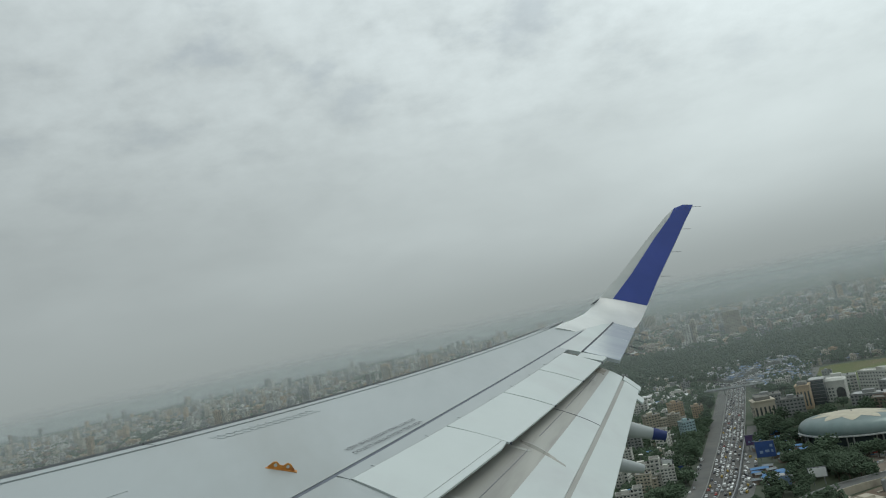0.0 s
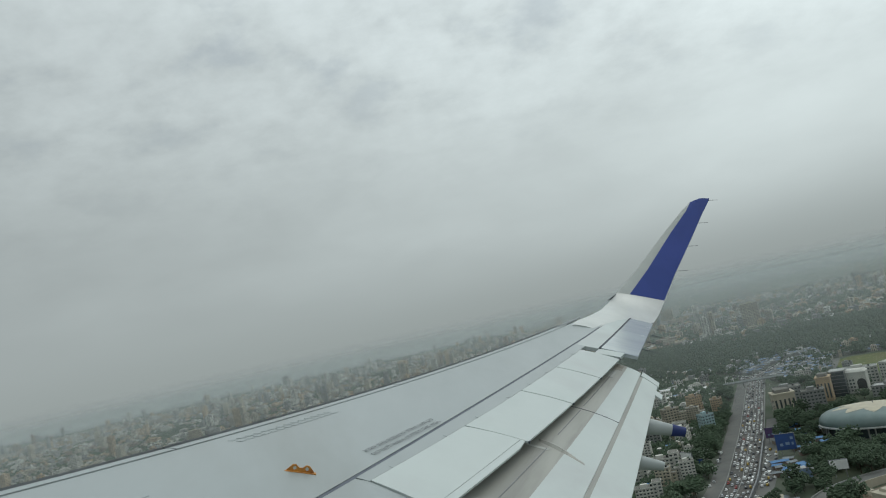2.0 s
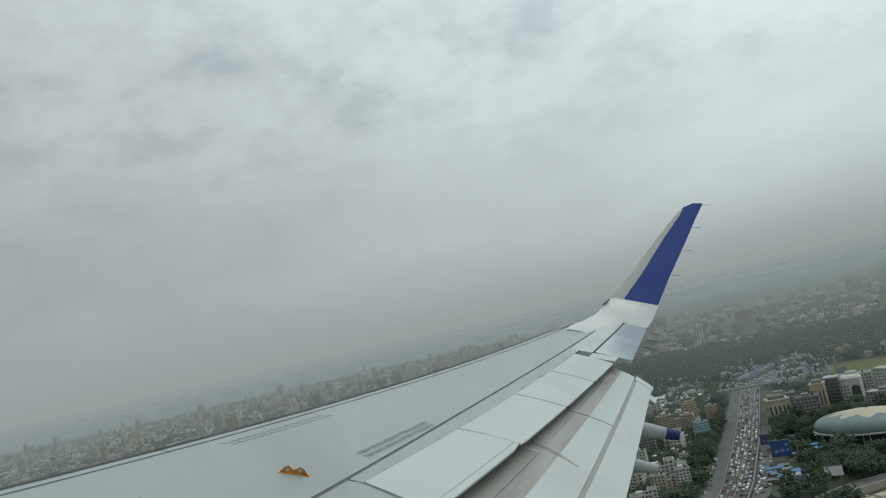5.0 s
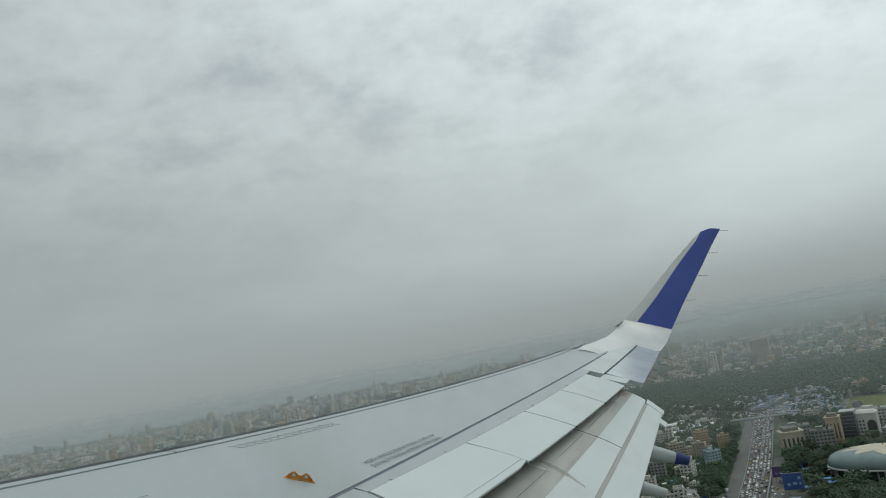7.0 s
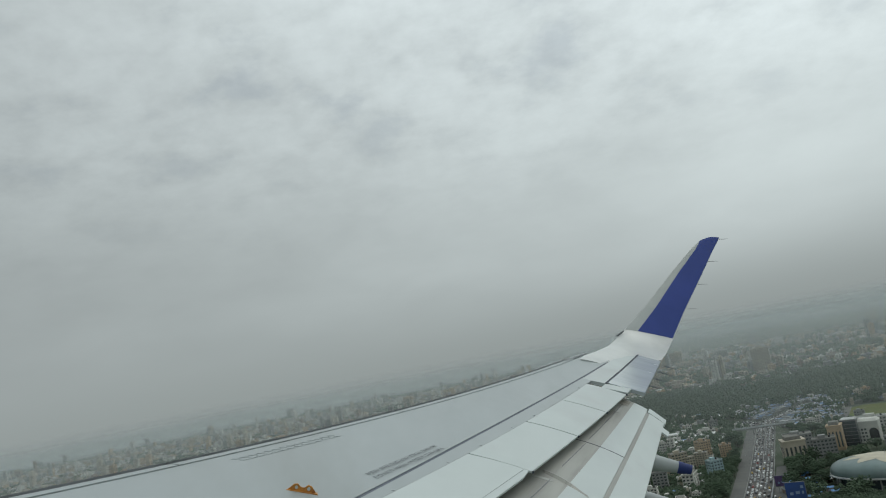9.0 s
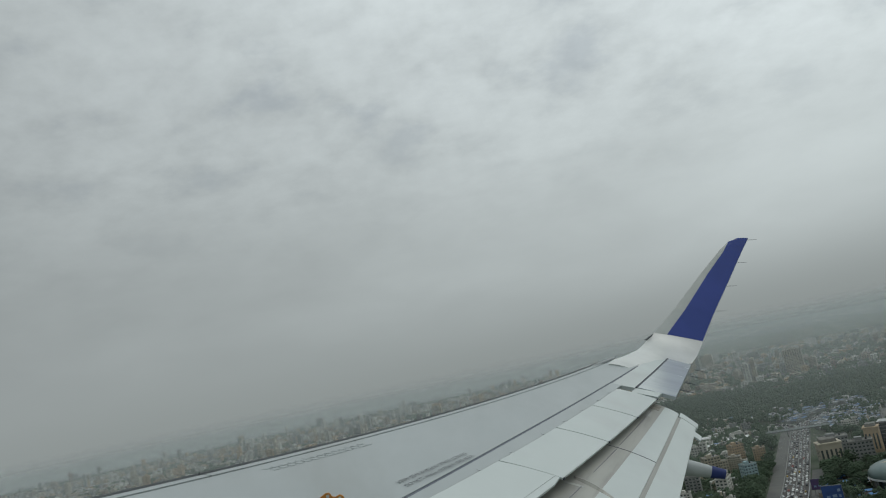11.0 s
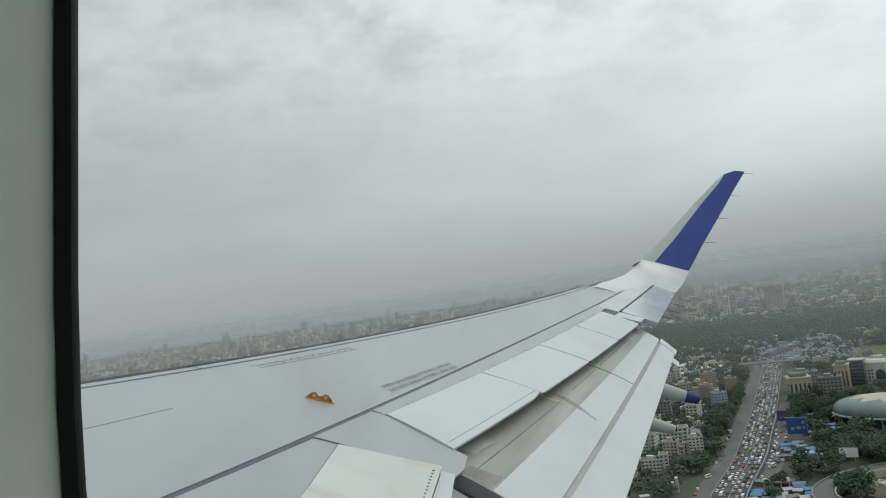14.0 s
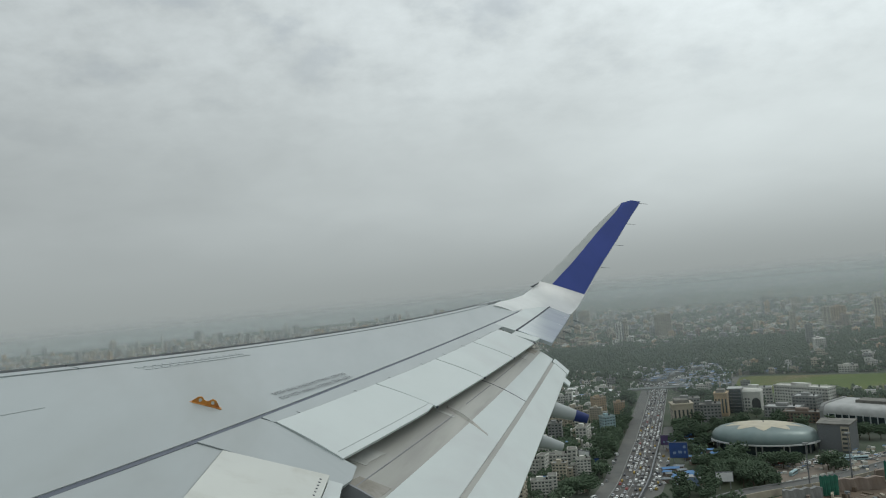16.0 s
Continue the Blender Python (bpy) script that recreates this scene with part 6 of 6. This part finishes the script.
for _ in range(26000):
    az = radians(rs.uniform(-38, 41))
    r = math.sqrt(rs.uniform(1080 ** 2, 3300 ** 2))
    x, y = r * math.sin(az), r * math.cos(az)
    if not open_land(x, y) or slum(x, y) or by_house(x, y, 10):
        continue
    h = rs.uniform(5, 12)
    for k in range(5):
        heap.clump(x + rs.uniform(-5, 5), y + rs.uniform(-5, 5), h * rs.uniform(0.35, 0.9), rs.uniform(1.8, 3.4), rs)
heap.link("far_treetops", [M["leaf"]], "dark treetops scattered through the distant town", "trees")

# ---------------------------------------------------------------- airfield edge, aft of the wing
def control_tower():
    t = thing("control_tower", "tall concrete control tower with a flared dark glass cab", "control tower", Matrix.Translation((457, 571, 0)) @ Matrix.Rotation(radians(14), 4, "Z") @ Matrix.Diagonal((0.86, 0.86, 0.895, 1)))

    def tri(r, z, turn=0.0, k=30, pull=0.16):
        return [Vector((r * (1 + pull * math.cos(3 * (u - turn))) * math.cos(u), r * (1 + pull * math.cos(3 * (u - turn))) * math.sin(u), z)) for u in [2 * math.pi * i / k for i in range(k)]]
    bm = bmesh.new()
    loft(bm, [tri(r, z, 0.1 + 0.5 * z / 60, pull=0.1) for z, r in ((0, 12.2), (8, 11.3), (20, 10.2), (34, 9.0), (48, 8.0), (56, 7.8))])
    part("shaft", bm, M["tower"], t, "tapered beige concrete shaft", True)
    bm = bmesh.new()
    rings = []
    for i in range(9):
        z = i * 7
        r = 12.2 - 4.4 * (z / 56) ** 0.8 + 0.3
        u = -1.62 + 0.40 * z / 56
        c = Vector((math.cos(u) * r, math.sin(u) * r, z))
        s = Vector((-math.sin(u), math.cos(u), 0))
        o = Vector((math.cos(u), math.sin(u), 0))
        rings.append([c - s * 0.8 - o * 1.8, c + s * 0.8 - o * 1.8, c + s * 0.8, c - s * 0.8])
    loft(bm, rings)
    part("stair_slot", bm, M["gap"], t, "dark slot winding up the shaft")
    bm = bmesh.new()
    loft(bm, [tri(r, z, 0.2) for z, r in ((55, 8.6), (57, 9.6), (66.5, 10.4), (67, 9.6))])
    part("lower_cab", bm, M["tower_glass"], t, "dark glazed lower cab", True)
    bm = bmesh.new()
    loft(bm, [tri(r, z, 0.2) for z, r in ((66.9, 9.4), (68.3, 9.4))])
    part("cab_neck", bm, M["tower"], t, "pale recessed band")
    bm = bmesh.new()
    loft(bm, [tri(r, z, 0.2) for z, r in ((68.2, 10.6), (69, 11.2), (82, 14.4), (84, 14.8), (84, 13.8), (83, 13.4))])
    cab = part("upper_cab", bm, M["tower_glass"], t, "dark glazed cab widening upward", True)
    for z in (72.0, 75.5, 79.0):
        bm = bmesh.new()
        r = 11.2 + 3.2 * (z - 69) / 13 + 0.03
        loft(bm, [tri(r + 0.12, z, 0.2), tri(r + 0.16, z + 0.35, 0.2)])
        part("glazing_rail", bm, M["gap"], cab)
    for i in range(5):
        u = i * 1.3
        bm = bmesh.new()
        tube(bm, (9 * math.cos(u), 9 * math.sin(u), 83), (9 * math.cos(u), 9 * math.sin(u), 85.5 + (i % 3)), 0.25, 0.12, 6)
        part("antenna", bm, M["steel"], cab)


control_tower()


def columned_hall():
    """A beige hall with tall window bays between piers and a hipped terrace roof."""
    h = thing("columned_hall", "beige stone hall with tall dark window bays", "hall", Matrix.Translation((392, 425, 0)) @ Matrix.Rotation(radians(8), 4, "Z"))
    bm = bmesh.new()
    box(bm, -20, 20, -9, 9, 0, 14)
    part("wall", bm, M["wall_cream"], h)
    for i in range(7):
        for s in (-1, 1):
            bm = bmesh.new()
            box(bm, -17.5 + 5 * i, -14 + 5 * i, s * 9 - 0.1, s * 9 + 0.05, 5.5, 12)
            part("tall_window", bm, M["glass"], h)
            bm = bmesh.new()
            box(bm, -17.5 + 5 * i, -14 + 5 * i, s * 9 - 0.1, s * 9 + 0.05, 1, 4.2)
            part("low_window", bm, M["glass"], h)
            bm = bmesh.new()
            box(bm, -19.4 + 5 * i, -18.2 + 5 * i, s * 9 - 0.2, s * 9 + 0.6, 0, 13)
            part("pier", bm, M["wall_cream"], h)
    bm = bmesh.new()
    loft(bm, [[(a * (21 - q), b * (10 - q), z) for a, b in ((-1, -1), (1, -1), (1, 1), (-1, 1))] for q, z in ((0, 13.6), (0, 14.6), (3, 15.8), (3.2, 15.4))])
    part("roof", bm, M["pale_roof"], h)


columned_hall()

# ---------------------------------------------------------------- stand-in haze curtains over the far town


def haze_curtain(r, thick, seed):
    """A thin upright curtain added to stand in for distance haze, thinning out towards the ground and below eye height;
    most of the view passes through.
    """
    m = bpy.data.materials.new("mist")
    m.use_nodes = True
    n = Nodes(m.node_tree)
    out = n.add("ShaderNodeOutputMaterial")
    clear_air, front, back = n.add("ShaderNodeBsdfTransparent"), n.add("ShaderNodeBsdfDiffuse"), n.add("ShaderNodeBsdfTranslucent")
    for s in (front, back):
        s.inputs["Color"].default_value = (*MISTY, 1)
    both, mix = n.add("ShaderNodeMixShader"), n.add("ShaderNodeMixShader")
    both.inputs[0].default_value = 0.5
    n.link(front.outputs[0], both.inputs[1])
    n.link(back.outputs[0], both.inputs[2])
    pos = n.add("ShaderNodeNewGeometry").outputs["Position"]
    xyz = n.add("ShaderNodeSeparateXYZ")
    n.link(pos, xyz.inputs[0])
    x, y = xyz.outputs[0], xyz.outputs[1]
    # the stand-in haze is made denser on aft bearings
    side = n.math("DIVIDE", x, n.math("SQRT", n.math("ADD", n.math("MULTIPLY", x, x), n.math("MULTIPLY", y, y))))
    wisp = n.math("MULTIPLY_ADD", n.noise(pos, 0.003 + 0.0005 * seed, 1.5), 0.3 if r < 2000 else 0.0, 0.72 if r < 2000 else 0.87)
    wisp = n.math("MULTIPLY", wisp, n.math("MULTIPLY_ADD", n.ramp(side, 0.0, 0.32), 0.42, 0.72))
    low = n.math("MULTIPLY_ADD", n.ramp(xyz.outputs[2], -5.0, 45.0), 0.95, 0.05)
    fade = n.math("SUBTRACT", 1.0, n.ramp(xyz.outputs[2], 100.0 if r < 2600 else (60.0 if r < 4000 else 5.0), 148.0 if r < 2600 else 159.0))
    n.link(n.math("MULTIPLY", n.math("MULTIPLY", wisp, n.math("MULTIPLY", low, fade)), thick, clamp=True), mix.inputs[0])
    n.link(clear_air.outputs[0], mix.inputs[1])
    n.link(both.outputs[0], mix.inputs[2])
    n.link(mix.outputs[0], out.inputs[0])
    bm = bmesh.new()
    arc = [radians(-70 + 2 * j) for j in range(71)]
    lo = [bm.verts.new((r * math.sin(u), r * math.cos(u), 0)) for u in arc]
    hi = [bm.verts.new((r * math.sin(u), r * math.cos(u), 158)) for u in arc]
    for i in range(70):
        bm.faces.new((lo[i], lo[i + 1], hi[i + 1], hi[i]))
    structure("haze_curtain", bm, m, "see-through grey curtain standing in for haze over the town", "mist")


# tint, radius and density of the added haze curtains, nearest first
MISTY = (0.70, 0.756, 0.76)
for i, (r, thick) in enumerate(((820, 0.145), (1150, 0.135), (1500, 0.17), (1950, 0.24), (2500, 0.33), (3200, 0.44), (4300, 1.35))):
    haze_curtain(r, thick, i)
